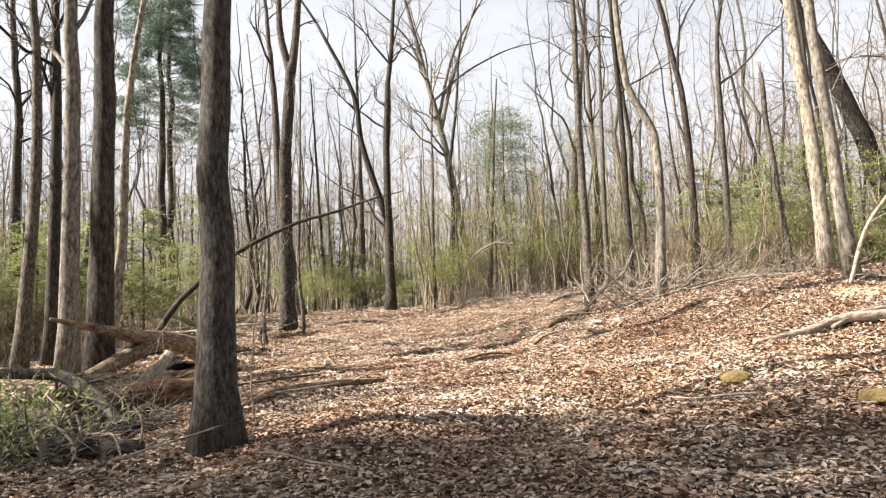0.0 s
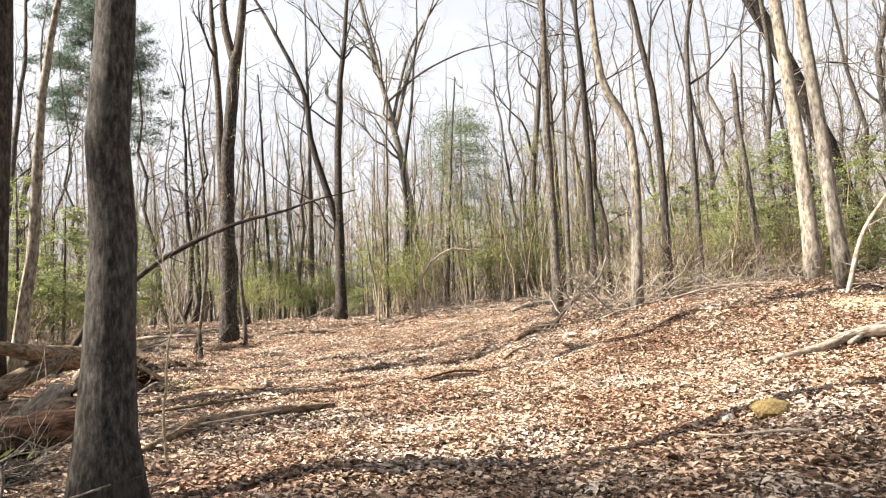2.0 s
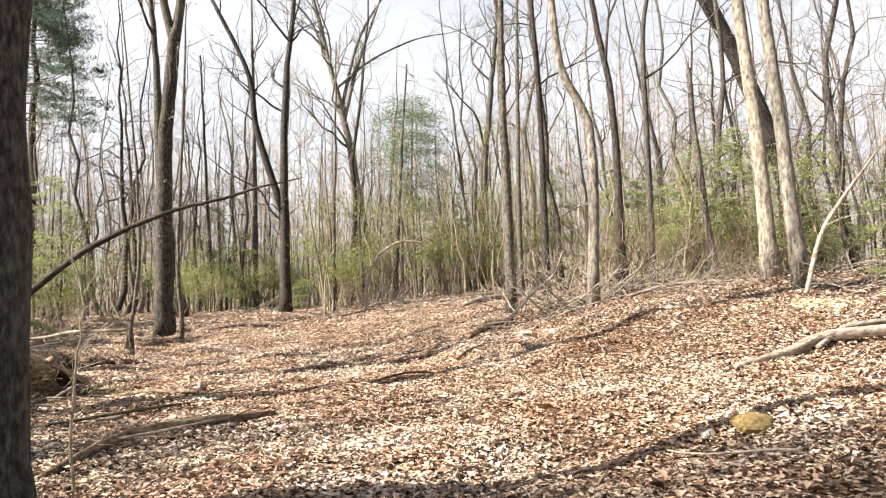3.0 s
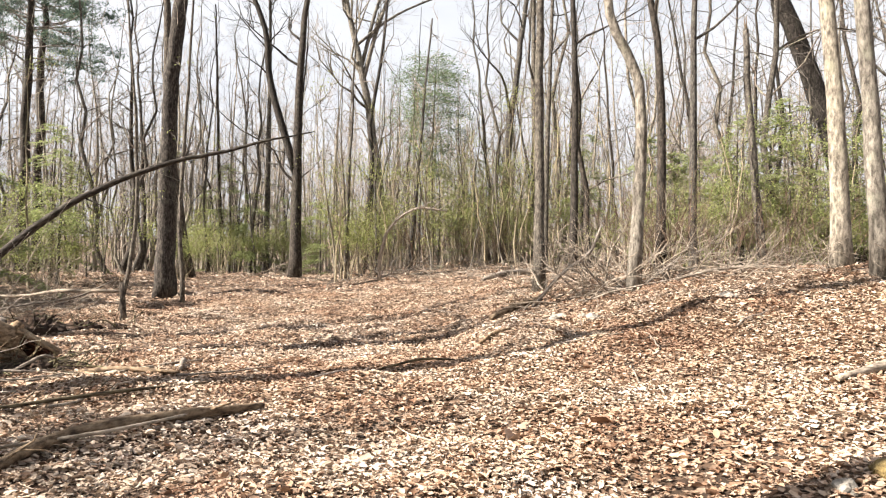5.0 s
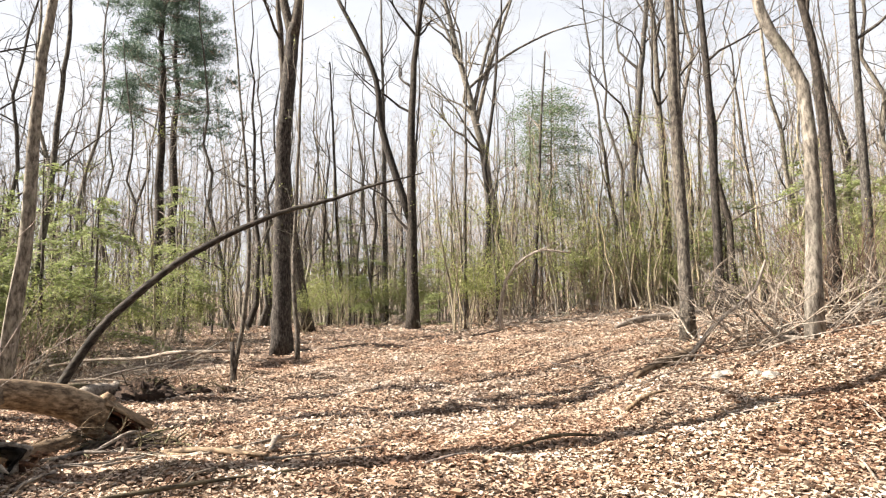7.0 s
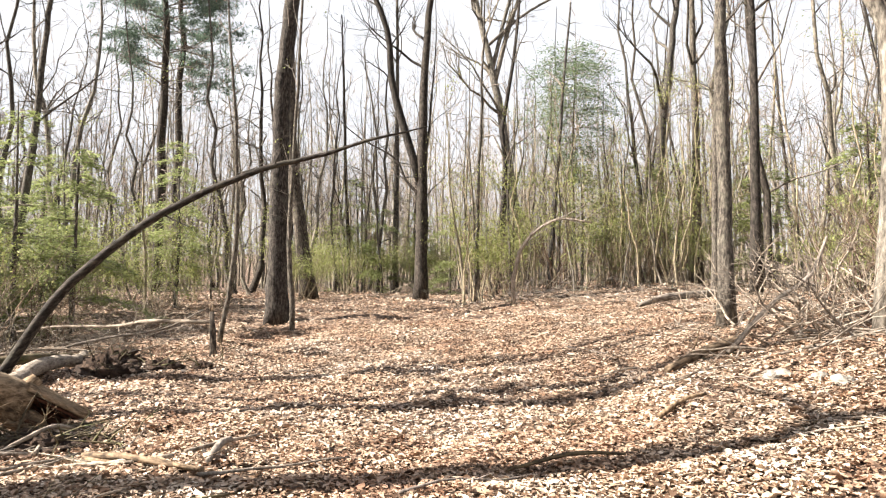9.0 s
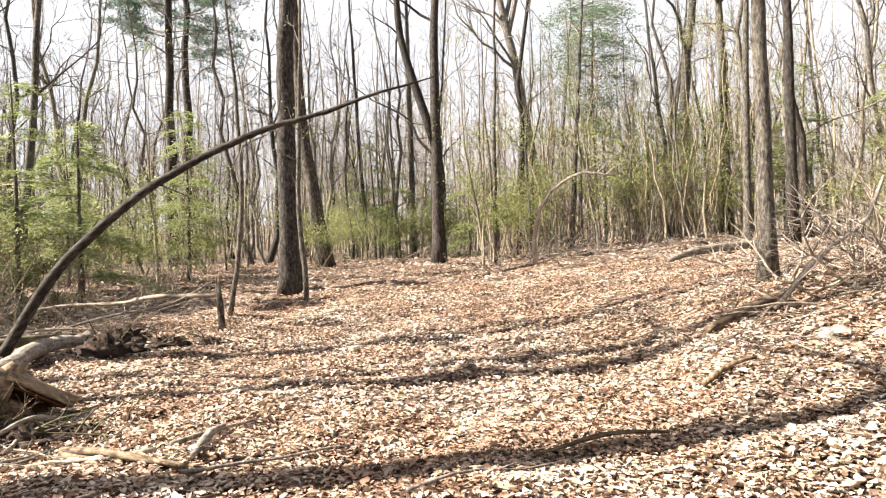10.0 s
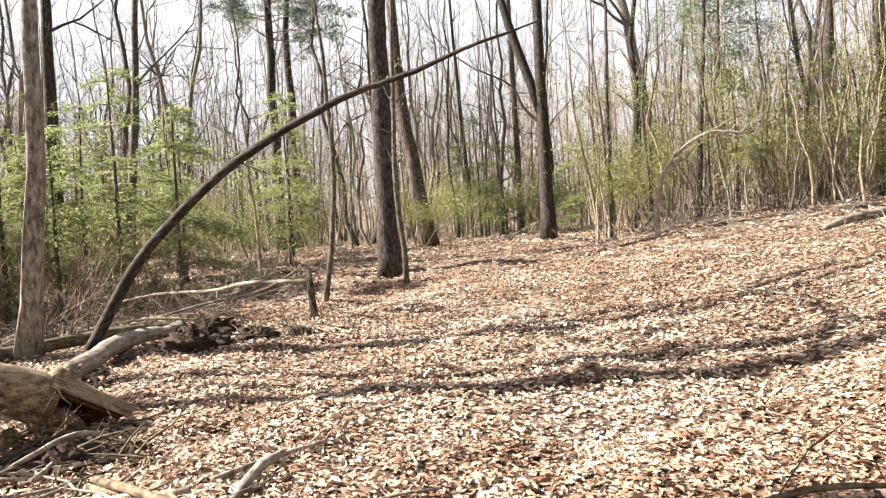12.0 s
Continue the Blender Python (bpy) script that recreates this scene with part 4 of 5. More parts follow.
    grained("knot", np.array([e - d * 0.06 + up * 0.1, e - d * 0.02 + up * 0.2, e + d * 0.0 + up * 0.28]), [0.1, 0.085, 0.06], 12, 0.1, rng, DEAD, top, "broken branch knot")
    for side_v, far in ((0.1, 0.1), (-0.12, 0.3)):
        foot = np.array((e[0] + w[0] * side_v + d[0] * far, e[1] + w[1] * side_v + d[1] * far, gz(o[0] + e[0] + w[0] * side_v, o[1] + e[1] + d[1] * far) - o[2] - 0.03))
        grained("prop_branch", smooth_path([e - up * 0.12 + w * side_v, (e + foot) / 2 - w * side_v * 0.6, foot], 8), np.linspace(0.1, 0.035, 8), 9, 0.1, rng, DEAD, top)


hollow_log()
log("rotten_log", 303, [on(-4.9, 7.6, 0.2), on(-4.2, 7.95, 0.2), on(-3.6, 8.3, 0.19), on(-3.1, 8.65, 0.17)], [0.19, 0.21, 0.2, 0.17], ROTTEN, "thick red-brown rotten log lying in leaves", stubs=2)
log("split_log", 304, [on(-4.6, 8.7, 0.34), on(-4.0, 9.0, 0.36), on(-3.25, 9.25, 0.3)], [0.13, 0.14, 0.1], DEAD, "pale split log lying on the pile")
log("grey_log", 305, [on(-6.25, 15.3, 0.1), on(-6.6, 16.6, 0.13), on(-6.95, 18.0, 0.14), on(-7.3, 18.8, 0.16)], [0.13, 0.11, 0.095, 0.06], DEAD_GREY, "smooth grey fallen log pointing into the woods")
log("dark_log", 336, [on(-8.6, 15.9, 0.12), on(-8.1, 16.9, 0.14), on(-7.6, 17.8, 0.18), on(-7.1, 18.5, 0.14)], [0.1, 0.095, 0.085, 0.06], MOSSY, "dark fallen log behind the arching pole", stubs=3)
log("under_log", 334, [on(-5.5, 11.9, 0.06), on(-5.1, 12.5, 0.08), on(-4.72, 13.1, 0.1)], [0.1, 0.1, 0.09], DEAD, "short tan log lying under the hollow trunk")
log("mossy_log", 306, [on(-5.2, 6.9, 0.22), on(-4.5, 7.1, 0.2), on(-3.7, 6.9, 0.12)], [0.17, 0.18, 0.12], MOSSY, "mossy green-brown log in the brush pile", stubs=3)
log("low_log", 307, [on(-4.6, 5.9, 0.06), on(-3.6, 6.35, 0.07), on(-2.85, 6.45, 0.05)], [0.11, 0.11, 0.07], BARK_BROWN, "low dark log half buried in leaves", stubs=1)
log("dark_bough", 308, [(-5.9, 8.1, 1.15), (-5.15, 8.0, 1.1), (-4.36, 7.7, 1.08), (-3.86, 7.4, 0.92), (-3.5, 7.2, 0.7), (-3.25, 7.0, 0.5)], [0.05, 0.062, 0.07, 0.07, 0.06, 0.045], BARK_BROWN, "dark crooked bough resting on the pile", "branch", 10, stubs=3)
log("bank_log", 309, [on(4.05, 9.2, 0.05), on(4.9, 9.5, 0.09), on(5.6, 9.68, 0.1), on(6.9, 9.55, 0.12)], [0.03, 0.05, 0.066, 0.075], DEAD_GREY, "pale weathered log lying on the bank", stubs=1)
log("bank_stick", 310, [on(5.25, 9.45, 0.1), on(6.1, 9.9, 0.14), on(7.4, 10.0, 0.1)], [0.03, 0.04, 0.03], DEAD_GREY, "thin weathered branch beside the bank log", "branch", 8)
log("dark_log", 311, [on(2.2, 15.35, 0.08), on(2.7, 15.65, 0.1), on(3.25, 15.95, 0.1)], [0.045, 0.06, 0.065], DEAD, "short brown log at the foot of the brush heap", stubs=1)
log("long_stick", 312, [on(-2.55, 8.1, 0.03), on(-2.25, 9.2, 0.05), on(-1.55, 9.85, 0.06), on(-0.98, 10.4, 0.05)], [0.03, 0.055, 0.06, 0.03], DEAD, "long crooked stick lying across the trail edge", "branch", 8, stubs=2)
log("white_log", 313, [on(3.5, 23.1, 0.1), on(4.2, 23.4, 0.16), on(6.2, 24.6, 0.15)], [0.05, 0.09, 0.1], DEAD_GREY, "bleached log at the trail edge", stubs=2)
log("fallen_stick", 360, [on(-2.12, 11.98, 0.06), on(-2.19, 12.4, 0.09), on(-2.26, 12.8, 0.07)], [0.022, 0.034, 0.026], DEAD_GREY, "short stout weathered stick on the trail", "stick", 8, stubs=1)
log("fallen_stick", 361, [on(-3.4, 12.45, 0.05), on(-2.8, 12.1, 0.07), on(-2.1, 11.85, 0.06)], [0.03, 0.032, 0.02], DEAD, "long broken pale stick on the trail", "stick", 8, stubs=2)
log("fallen_stick", 362, [on(0.2, 12.1, 0.06), on(0.7, 12.3, 0.09), on(1.15, 12.45, 0.06)], [0.012, 0.018, 0.012], MOSSY, "dark forked stick lying in the leaves", "stick", 8, stubs=3)
log("fallen_stick", 364, [on(-4.15, 12.45, 0.05), on(-4.0, 12.9, 0.16), on(-3.98, 13.25, 0.1)], [0.018, 0.022, 0.014], DEAD_GREY, "bleached stick below the hollow log", "stick", 7)
log("fallen_stick", 365, [on(-2.6, 8.9, 0.05), on(-1.9, 9.3, 0.09), on(-1.3, 10.2, 0.06)], [0.012, 0.016, 0.01], DEAD_GREY, "thin pale branch beside the long stick", "stick", 7, stubs=2)
log("fallen_stick", 366, [on(-3.6, 10.3, 0.05), on(-2.6, 10.9, 0.08), on(-1.7, 11.5, 0.05)], [0.018, 0.022, 0.01], MOSSY, "dark crooked branch lying in the leaves", "stick", 7, stubs=3)
log("leaning_branch", 314, [on(7.15, 12.2, -0.05), (7.6, 12.3, 2.7), (8.3, 12.4, 3.5), (9.3, 12.5, 4.5)], [0.04, 0.035, 0.03, 0.012], DEAD_GREY, "pale dead branch leaning up from the bank", "branch", 8, 0.03, False, 14, 5)
log("trail_branch", 315, [(-9.4, 19.9, 1.33), (-8.5, 19.8, 1.44), (-7.25, 19.6, 1.46), (-6.4, 19.4, 1.57), (-5.08, 19.12, 1.57)], [0.018, 0.026, 0.032, 0.042, 0.036], DEAD_GREY, "long bleached branch propped against the broken post", "branch", 8, stubs=7)
log("trail_branch", 316, [on(-8.34, 18.9, 0.06), (-7.66, 19.0, 1.14), (-6.96, 19.1, 1.29), (-6.04, 19.2, 1.44), (-5.3, 19.3, 1.8)], [0.018, 0.024, 0.024, 0.022, 0.014], DEAD_GREY, "thin bleached branch slanting up past the post", "branch", 7, stubs=6)
log("trail_branch", 337, [on(-9.6, 18.6, 0.1), on(-8.0, 18.9, 0.2), on(-6.4, 18.95, 0.12)], [0.02, 0.024, 0.012], DEAD_GREY, "thin bleached branch above the leaves", "branch", 7, stubs=5)


def charred_stump():
    """A crumbling hollow stump: ragged pale rim, black inside."""
    rng = np.random.default_rng(359)
    x, y = -4.55, 11.4
    top = thing("charred_stump", x, y, gz(x, y), "crumbling hollow stump with black inside and bleached rim", "stump", "fallen wood")
    turn = pose(0, 0, 0.1, 76, 0, 46)
    for nm, mt, r0, ln, lab in (("bark_shell", DEAD_GREY, 0.22, 0.5, "bleached ragged bark shell"), ("hollow", CHAR, 0.183, 0.47, "black charred hollow")):
        s = Shape()
        m, k = 26, 8
        v = []
        for layer, back in ((1.0, 0.0), (0.82, 0.02)):
            for i in range(k):
                for j in range(m):
                    a = 2 * math.pi * j / m
                    rr = r0 * layer * (1 + 0.16 * math.sin(2 * a + 1) + 0.09 * math.sin(5 * a) + rng.normal(0, 0.02)) * (1.1 - 0.2 * i / (k - 1))
                    rag = 1 + 0.3 * math.sin(3 * a + 0.6) + 0.16 * math.sin(8 * a)
                    v.append((rr * math.cos(a), rr * math.sin(a), -0.15 + ln * rag * i / (k - 1) - back))
        q, h = [], k * m
        for i in range(k - 1):
            for j in range(m):
                j2 = (j + 1) % m
                q += [(i * m + j, i * m + j2, i * m + m + j2, i * m + m + j), (h + i * m + j, h + i * m + m + j, h + i * m + m + j2, h + i * m + j2)]
        for j in range(m):
            j2, c0 = (j + 1) % m, (k - 1) * m
            q.append((c0 + j, c0 + j2, h + c0 + j2, h + c0 + j))
        s.add(v, q)
        ob = part(nm, s, mt, top, lab)
        ob.matrix_basis = turn
    for _ in range(9):
        a = rng.uniform(0, 6.28)
        p0 = np.array((0.3 * math.cos(a), 0.3 * math.sin(a), 0.03))
        line = np.array([p0, p0 + np.array((rng.normal(0, 0.12), rng.normal(0, 0.12), rng.uniform(0.02, 0.14))), p0 + np.array((rng.normal(0, 0.25), rng.normal(0, 0.25), rng.uniform(0.02, 0.2)))])
        grained("splinter", line, (0.03, 0.036, 0.008), 6, 0.2, rng, DEAD_GREY if rng.random() < 0.5 else ROTTEN, top)


charred_stump()


def broken_post():
    rng = np.random.default_rng(317)
    x, y = -4.97, 18.95
    top = thing("broken_post", x, y, gz(x, y), "short broken grey-brown stub of a dead tree", "stump", "fallen wood")
    s = Shape()
    tube(s, [(0, 0, -0.1), (0, 0, 0.1), (-0.02, 0, 0.45), (-0.05, 0, 0.8)], [0.085, 0.066, 0.056, 0.042], 10, 0.1, rng)
    part("body", s, BARK_BROWN, top)
    s = Shape()
    for _ in range(5):
        q = np.array((-0.05, 0, 0.76)) + rng.normal(0, 0.02, 3)
        tube(s, [q, q + np.array((rng.normal(0, 0.02), 0, rng.uniform(0.06, 0.2)))], [0.025, 0.005], 4)
    part("splintered_top", s, DEAD, top)


broken_post()


def split_board():
    s = Shape()
    rng = np.random.default_rng(318)
    w, t = 0.2, 0.05
    pts = []
    for k, z in enumerate(np.linspace(0, 0.42, 6)):
        for sx, sy in ((-1, -1), (1, -1), (1, 1), (-1, 1)):
            pts.append((sx * w / 2 * (1 - 0.5 * (z / 0.42) ** 2) + rng.normal(0, 0.006), sy * t / 2 * (1 - 0.4 * z) + rng.normal(0, 0.004), z + (0.1 * rng.random() if k == 5 else 0)))
    q = [(a * 4 + j, a * 4 + (j + 1) % 4, a * 4 + 4 + (j + 1) % 4, a * 4 + 4 + j) for a in range(5) for j in range(4)] + [(3, 2, 1, 0), (20, 21, 22, 23)]
    s.add(pts, q)
    ob = part("split_slab", s, DEAD_GREY, None, smooth=False)
    ob.matrix_world = pose(-3.78, 8.5, gz(-3.78, 8.5) + 0.27, -14, 40, 5)
    tagged(ob, "pale split slab of wood leaning on the log pile", "wood slab", "fallen wood")


split_board()


def brush_heap(name, seed, x, y, label, count, reach, r0, material, flat=1.0, leafmat=None):
    """A heap of dead branches, each a piece of its own."""
    rng = np.random.default_rng(seed)
    top = thing(name, x, y, gz(x, y), label, "brush heap", "fallen wood")
    for _ in range(count):
        a = rng.uniform(0, 6.28)
        off = rng.normal(0, reach * 0.35, 2)
        p = np.array((off[0], off[1], gz(x + off[0], y + off[1]) - gz(x, y) + rng.uniform(0.0, 0.12)))
        d = np.array((math.cos(a), math.sin(a), rng.uniform(0.05, 0.9) * flat))
        length, r = rng.uniform(0.6, 1.3) * reach, rng.uniform(0.5, 1.2) * r0
        pts = [p]
        d = d / np.linalg.norm(d)
        for _ in range(6):
            d = d + rng.normal(0, 0.17, 3)
            d /= np.linalg.norm(d)
            pts.append(pts[-1] + d * length / 6)
        s = Shape()
        tube(s, pts, r * np.linspace(1, 0.2, 7), 5, cap=False)
        branch = part("branch", s, material, top)
        s = Shape()
        for _ in range(4):
            k = rng.integers(2, 6)
            grow(s, rng, pts[k], turned(pts[k + 1] - pts[k], rng.uniform(0.4, 0.95), rng.uniform(0, 6.28)), length * rng.uniform(0.3, 0.6), r * 0.5, 1, 0.05, 0.2, 3)
        part("twig_growth", s, material, branch)
    if leafmat:
        s = Shape()
        for _ in range(100):
            c = rng.normal(0, reach * 0.45, 3)
            leaves(s, rng, (c[0], c[1], gz(x + c[0], y + c[1]) - gz(x, y) + abs(c[2]) * 0.5 + 0.1), 0.05, 14, 0.14, 0.5, 0.2)
        part("foliage", s, leafmat, top)
    return top


HEAP = "heap of bleached dead branches on the bank"
brush_heap("brush_heap", 321, 4.0, 15.7, HEAP, 30, 1.5, 0.02, DEAD_GREY, 1.2)
brush_heap("brush_heap", 322, 5.2, 16.4, HEAP, 28, 1.5, 0.02, DEAD_GREY, 1.3)
brush_heap("brush_heap", 323, 6.3, 15.2, "low brush of thin dead branches along the bank", 20, 1.2, 0.014, DEAD_GREY, 0.4)
brush_heap("brush_heap", 324, 4.4, 20.5, "scattered dead branches behind the bank", 16, 1.5, 0.016, DEAD_GREY, 0.35)
brush_heap("brush_heap", 325, 1.6, 26.6, "dark brush at the foot of the thicket", 18, 1.7, 0.018, TWIG, 0.25)
brush_heap("brush_heap", 326, -3.9, 7.6, "tangle of bare branches over the log pile", 22, 1.0, 0.013, DEAD_GREY, 0.8)
brush_heap("brush_heap", 327, -4.6, 6.7, "tangle of branches with withered evergreen needles", 14, 0.9, 0.012, TWIG, 0.5, NEEDLE)
brush_heap("brush_heap", 350, -4.3, 6.2, "dark tangle of broken branches with green needles in the log pile", 22, 1.0, 0.016, CROWN, 0.6, NEEDLE)
brush_heap("brush_heap", 351, -3.5, 6.6, "dark tangle of broken branches in the log pile", 26, 0.9, 0.012, CROWN, 0.5)
brush_heap("brush_heap", 352, -5.4, 7.6, "dead branches with withered evergreen needles", 18, 1.1, 0.016, CROWN, 0.6, NEEDLE)
brush_heap("brush_heap", 353, -4.4, 9.6, "broken branches between the fallen logs", 12, 0.8, 0.012, DEAD, 0.2)
brush_heap("brush_heap", 354, -4.9, 12.9, "broken branches under the hollow log", 14, 0.8, 0.013, DEAD, 0.3)
log("broken_bough", 355, [on(-5.6, 6.2, 0.5), on(-4.8, 6.5, 0.42), on(-4.0, 6.3, 0.2), on(-3.3, 6.0, 0.05)], [0.05, 0.06, 0.055, 0.03], BARK_BROWN, "dark broken bough lying over the pile", "branch", 9, stubs=4)
log("broken_bough", 356, [on(-3.1, 5.8, 0.02), (-2.5, 6.0, 0.53), (-1.98, 6.05, 0.67)], [0.013, 0.011, 0.005], DEAD_GREY, "thin pale branch reaching out of the pile", "branch", 7, 0.05, False, 10, 3)
for k, way in enumerate(([(-3.5, 6.5, 0.8), (-3.36, 6.35, 0.62), (-3.38, 6.25, 0.45), (-3.0, 6.1, 0.32)], [(-2.95, 6.5, 0.82), (-2.84, 6.45, 0.66), (-2.88, 6.4, 0.36)], [(-3.7, 6.2, 0.66), (-3.45, 6.1, 0.72), (-3.25, 6.05, 0.52), (-3.3, 5.95, 0.34)],
                         [(-3.2, 6.4, 0.6), (-3.0, 6.25, 0.58), (-2.86, 6.1, 0.34)], [(-4.1, 6.3, 0.62), (-3.8, 6.2, 0.78), (-3.55, 6.05, 0.5), (-3.4, 5.9, 0.33)], [(-3.95, 6.8, 0.95), (-3.6, 6.6, 0.7), (-3.45, 6.4, 0.4)])):
    log("curled_branch", 370 + k, way, [0.008, 0.014, 0.012, 0.006], DEAD_GREY, "thin bleached branch curling out of the log pile", "branch", 6, 0.05, False, 12, 3)
brush_heap("brush_heap", 328, -7.4, 19.7, "tangle of thin dead branches beside the trail", 34, 1.4, 0.012, DEAD_GREY, 0.4)
brush_heap("brush_heap", 329, -9.6, 18.2, "low brush of thin branches at the wood edge", 28, 1.5, 0.012, TWIG, 0.5)
brush_heap("brush_heap", 335, -8.6, 19.4, "pale tangle of fallen twigs at the wood edge", 36, 1.4, 0.011, DEAD_GREY, 0.45)
brush_heap("brush_heap", 336, -10.4, 21.0, "pale tangle of fallen twigs at the wood edge", 28, 1.5, 0.011, DEAD_GREY, 0.5)
brush_heap("brush_heap", 337, -8.2, 21.8, "pale tangle of fallen twigs beside the trail", 18, 1.4, 0.011, DEAD_GREY, 0.4)
brush_heap("brush_heap", 338, -9.2, 24.2, "pale tangle of fallen twigs beside the trail", 14, 1.4, 0.012, DEAD_GREY, 0.4)
brush_heap("brush_heap", 339, -6.9, 26.6, "low dead branches beside the trail", 12, 1.2, 0.012, DEAD_GREY, 0.3)
brush_heap("brush_heap", 340, 5.9, 17.6, "tall tangle of bleached dead branches behind the bank", 26, 1.9, 0.017, DEAD_GREY, 1.5)
brush_heap("brush_heap", 330, -4.3, 33.5, "scattered bleached branches beyond the trail", 14, 1.5, 0.018, DEAD_GREY, 0.2)
brush_heap("brush_heap", 341, 7.0, 14.2, "thin bleached twigs along the crest of the bank", 18, 1.3, 0.009, DEAD_GREY, 0.5)
brush_heap("brush_heap", 342, 8.9, 13.6, "thin bleached twigs along the crest of the bank", 18, 1.4, 0.01, DEAD_GREY, 0.5)
brush_heap("brush_heap", 343, 2.9, 24.6, "bleached dead branches at the end of the clearing", 14, 1.4, 0.014, DEAD_GREY, 0.3)
brush_heap("brush_heap", 344, -0.2, 27.6, "dark low brush at the foot of the thicket", 16, 1.5, 0.013, CROWN, 0.25)
brush_heap("brush_heap", 345, 4.2, 26.4, "dark low brush at the foot of the thicket", 16, 1.5, 0.013, CROWN, 0.3)
brush_heap("brush_heap", 346, 2.4, 27.2, "dark low brush at the foot of the thicket", 18, 1.6, 0.016, CROWN, 0.25)
brush_heap("brush_heap", 331, 7.9, 12.4, "thin dead branches on the crest of the bank", 14, 1.2, 0.013, DEAD_GREY, 0.3)
log("pale_limb", 332, [on(3.0, 15.55, 0.05), (3.6, 15.75, 1.95), (4.15, 15.85, 2.35), (4.4, 15.9, 2.85)], [0.036, 0.034, 0.03, 0.015], DEAD_GREY, "pale dead limb slanting up out of the brush heap", "branch", 8, 0.04, False, 14, 6)
log("crest_branch", 333, [on(5.3, 14.8, 0.08), on(6.4, 15.0, 0.14), on(7.4, 14.6, 0.08)], [0.02, 0.03, 0.02], DEAD_GREY, "bleached branch on the crest of the bank", "branch", 7, stubs=3)


def soil_mound():
    """The torn-up root plate beside the post: dark soil with roots. More such mounds deepen the shade under the logs.
    """
    rng = np.random.default_rng(341)
    # the last five are dark mounds added to deepen the shade under the logs
    for x, y, rx, ry, h in ((-5.95, 17.2, 0.62, 0.42, 0.27), (-6.45, 18.1, 0.6, 0.4, 0.24), (-5.3, 17.8, 0.42, 0.28, 0.17), (-4.8, 18.1, 0.25, 0.18, 0.1), (-4.1, 12.85, 0.5, 0.42, 0.13), (-3.7, 13.1, 0.36, 0.24, 0.1), (-4.5, 6.5, 0.75, 0.5, 0.2), (-3.7, 7.5, 0.6, 0.4, 0.14), (-4.2, 9.4, 0.6, 0.4, 0.12)):
        top = thing("soil_mound", x, y, gz(x, y), "dark torn-up clod of soil and roots in leaf litter, also placed as shade under logs", "soil mound", "soil mounds")
        s = Shape()
        m, k = 30, 12
        v = []
        for i in range(k):
            for j in range(m):
                a, f = 2 * math.pi * j / m, 1 - i / (k - 1)
                nz = 1 + 0.45 * noise.noise((math.cos(a) * 2 + x, math.sin(a) * 2 + y, i * 0.5)) + 0.4 * noise.noise((math.cos(a) * 6 + x, math.sin(a) * 6, i * 1.3)) + rng.normal(0, 0.1)
                px, py = rx * f * nz * math.cos(a), ry * f * nz * math.sin(a)
                v.append((px, py, gz(x + px, y + py) - gz(x, y) - 0.04 + h * (1 - f ** 2.2) * nz))
        q = [(i * m + j, i * m + (j + 1) % m, (i + 1) * m + (j + 1) % m, (i + 1) * m + j) for i in range(k - 1) for j in range(m)]
        s.add(v, q)
        part("soil", s, SOIL, top)
        for _ in range(11):
            s = Shape()
            grow(s, rng, (rng.normal(0, 0.2), rng.normal(0, 0.15), h * 0.5), (rng.normal(), rng.normal(), 0.3), rng.uniform(0.3, 0.6), 0.014, 1, -0.1, 0.3, 2)
            part("root", s, MOSSY, top)


soil_mound()


def sand_patch(x, y, rx, ry, seed):
    """Bare pale sand washed out of the bank, thinly strewn with leaves."""
    rng = np.random.default_rng(seed)
    s = Shape()
    m, k = 36, 10
    v = []
    for i in range(k):
        for j in range(m):
            a, f = 2 * math.pi * j / m, 1 - i / (k - 1)
            edge = 1 + 0.35 * noise.noise((math.cos(a) * 1.6 + seed, math.sin(a) * 1.6, 0)) + 0.15 * noise.noise((math.cos(a) * 5, math.sin(a) * 5, seed))
            px, py = rx * f * edge * math.cos(a), ry * f * edge * math.sin(a)
            v.append((px, py, gz(x + px, y + py) - gz(x, y) - 0.03 + 0.052 * (1 - f ** 4) + rng.normal(0, 0.006)))
    s.add(v, [(i * m + j, i * m + (j + 1) % m, (i + 1) * m + (j + 1) % m, (i + 1) * m + j) for i in range(k - 1) for j in range(m)])
    ob = part("sand_patch", s, SAND)
    ob.matrix_world = pose(x, y, gz(x, y))
    tagged(ob, "pale bare sand showing on the sunny bank", "sand", "bare patches on the bank")


sand_patch(7.0, 11.5, 0.95, 0.7, 3)
sand_patch(8.4, 11.2, 0.8, 0.6, 4)


# ---------------------------------------------------------------- stones, moss and sticks
def stone(seed, x, y, size, label, material=STONE, squash=0.6, name="stone", category="stone"):
    rng = np.random.default_rng(seed)
    bm = bmesh.new()
    bmesh.ops.create_icosphere(bm, subdivisions=3, radius=1)
    for v in bm.verts:
        d = 1 + 0.35 * noise.noise(v.co * 1.3 + Vector((seed, 0, 0))) + 0.12 * noise.noise(v.co * 3.5 + Vector((0, seed, 0)))
        v.co = Vector((v.co.x * size * d, v.co.y * size * d * 0.8, v.co.z * size * squash * d))
    me = bpy.data.meshes.new(name)
    bm.to_mesh(me)
    bm.free()
    ob = part(name, me, material)
    ob.matrix_world = pose(x, y, gz(x, y) + size * squash * 0.25, 0, 0, rng.uniform(0, 360))
    tagged(ob, label, category, "stones and tussocks")


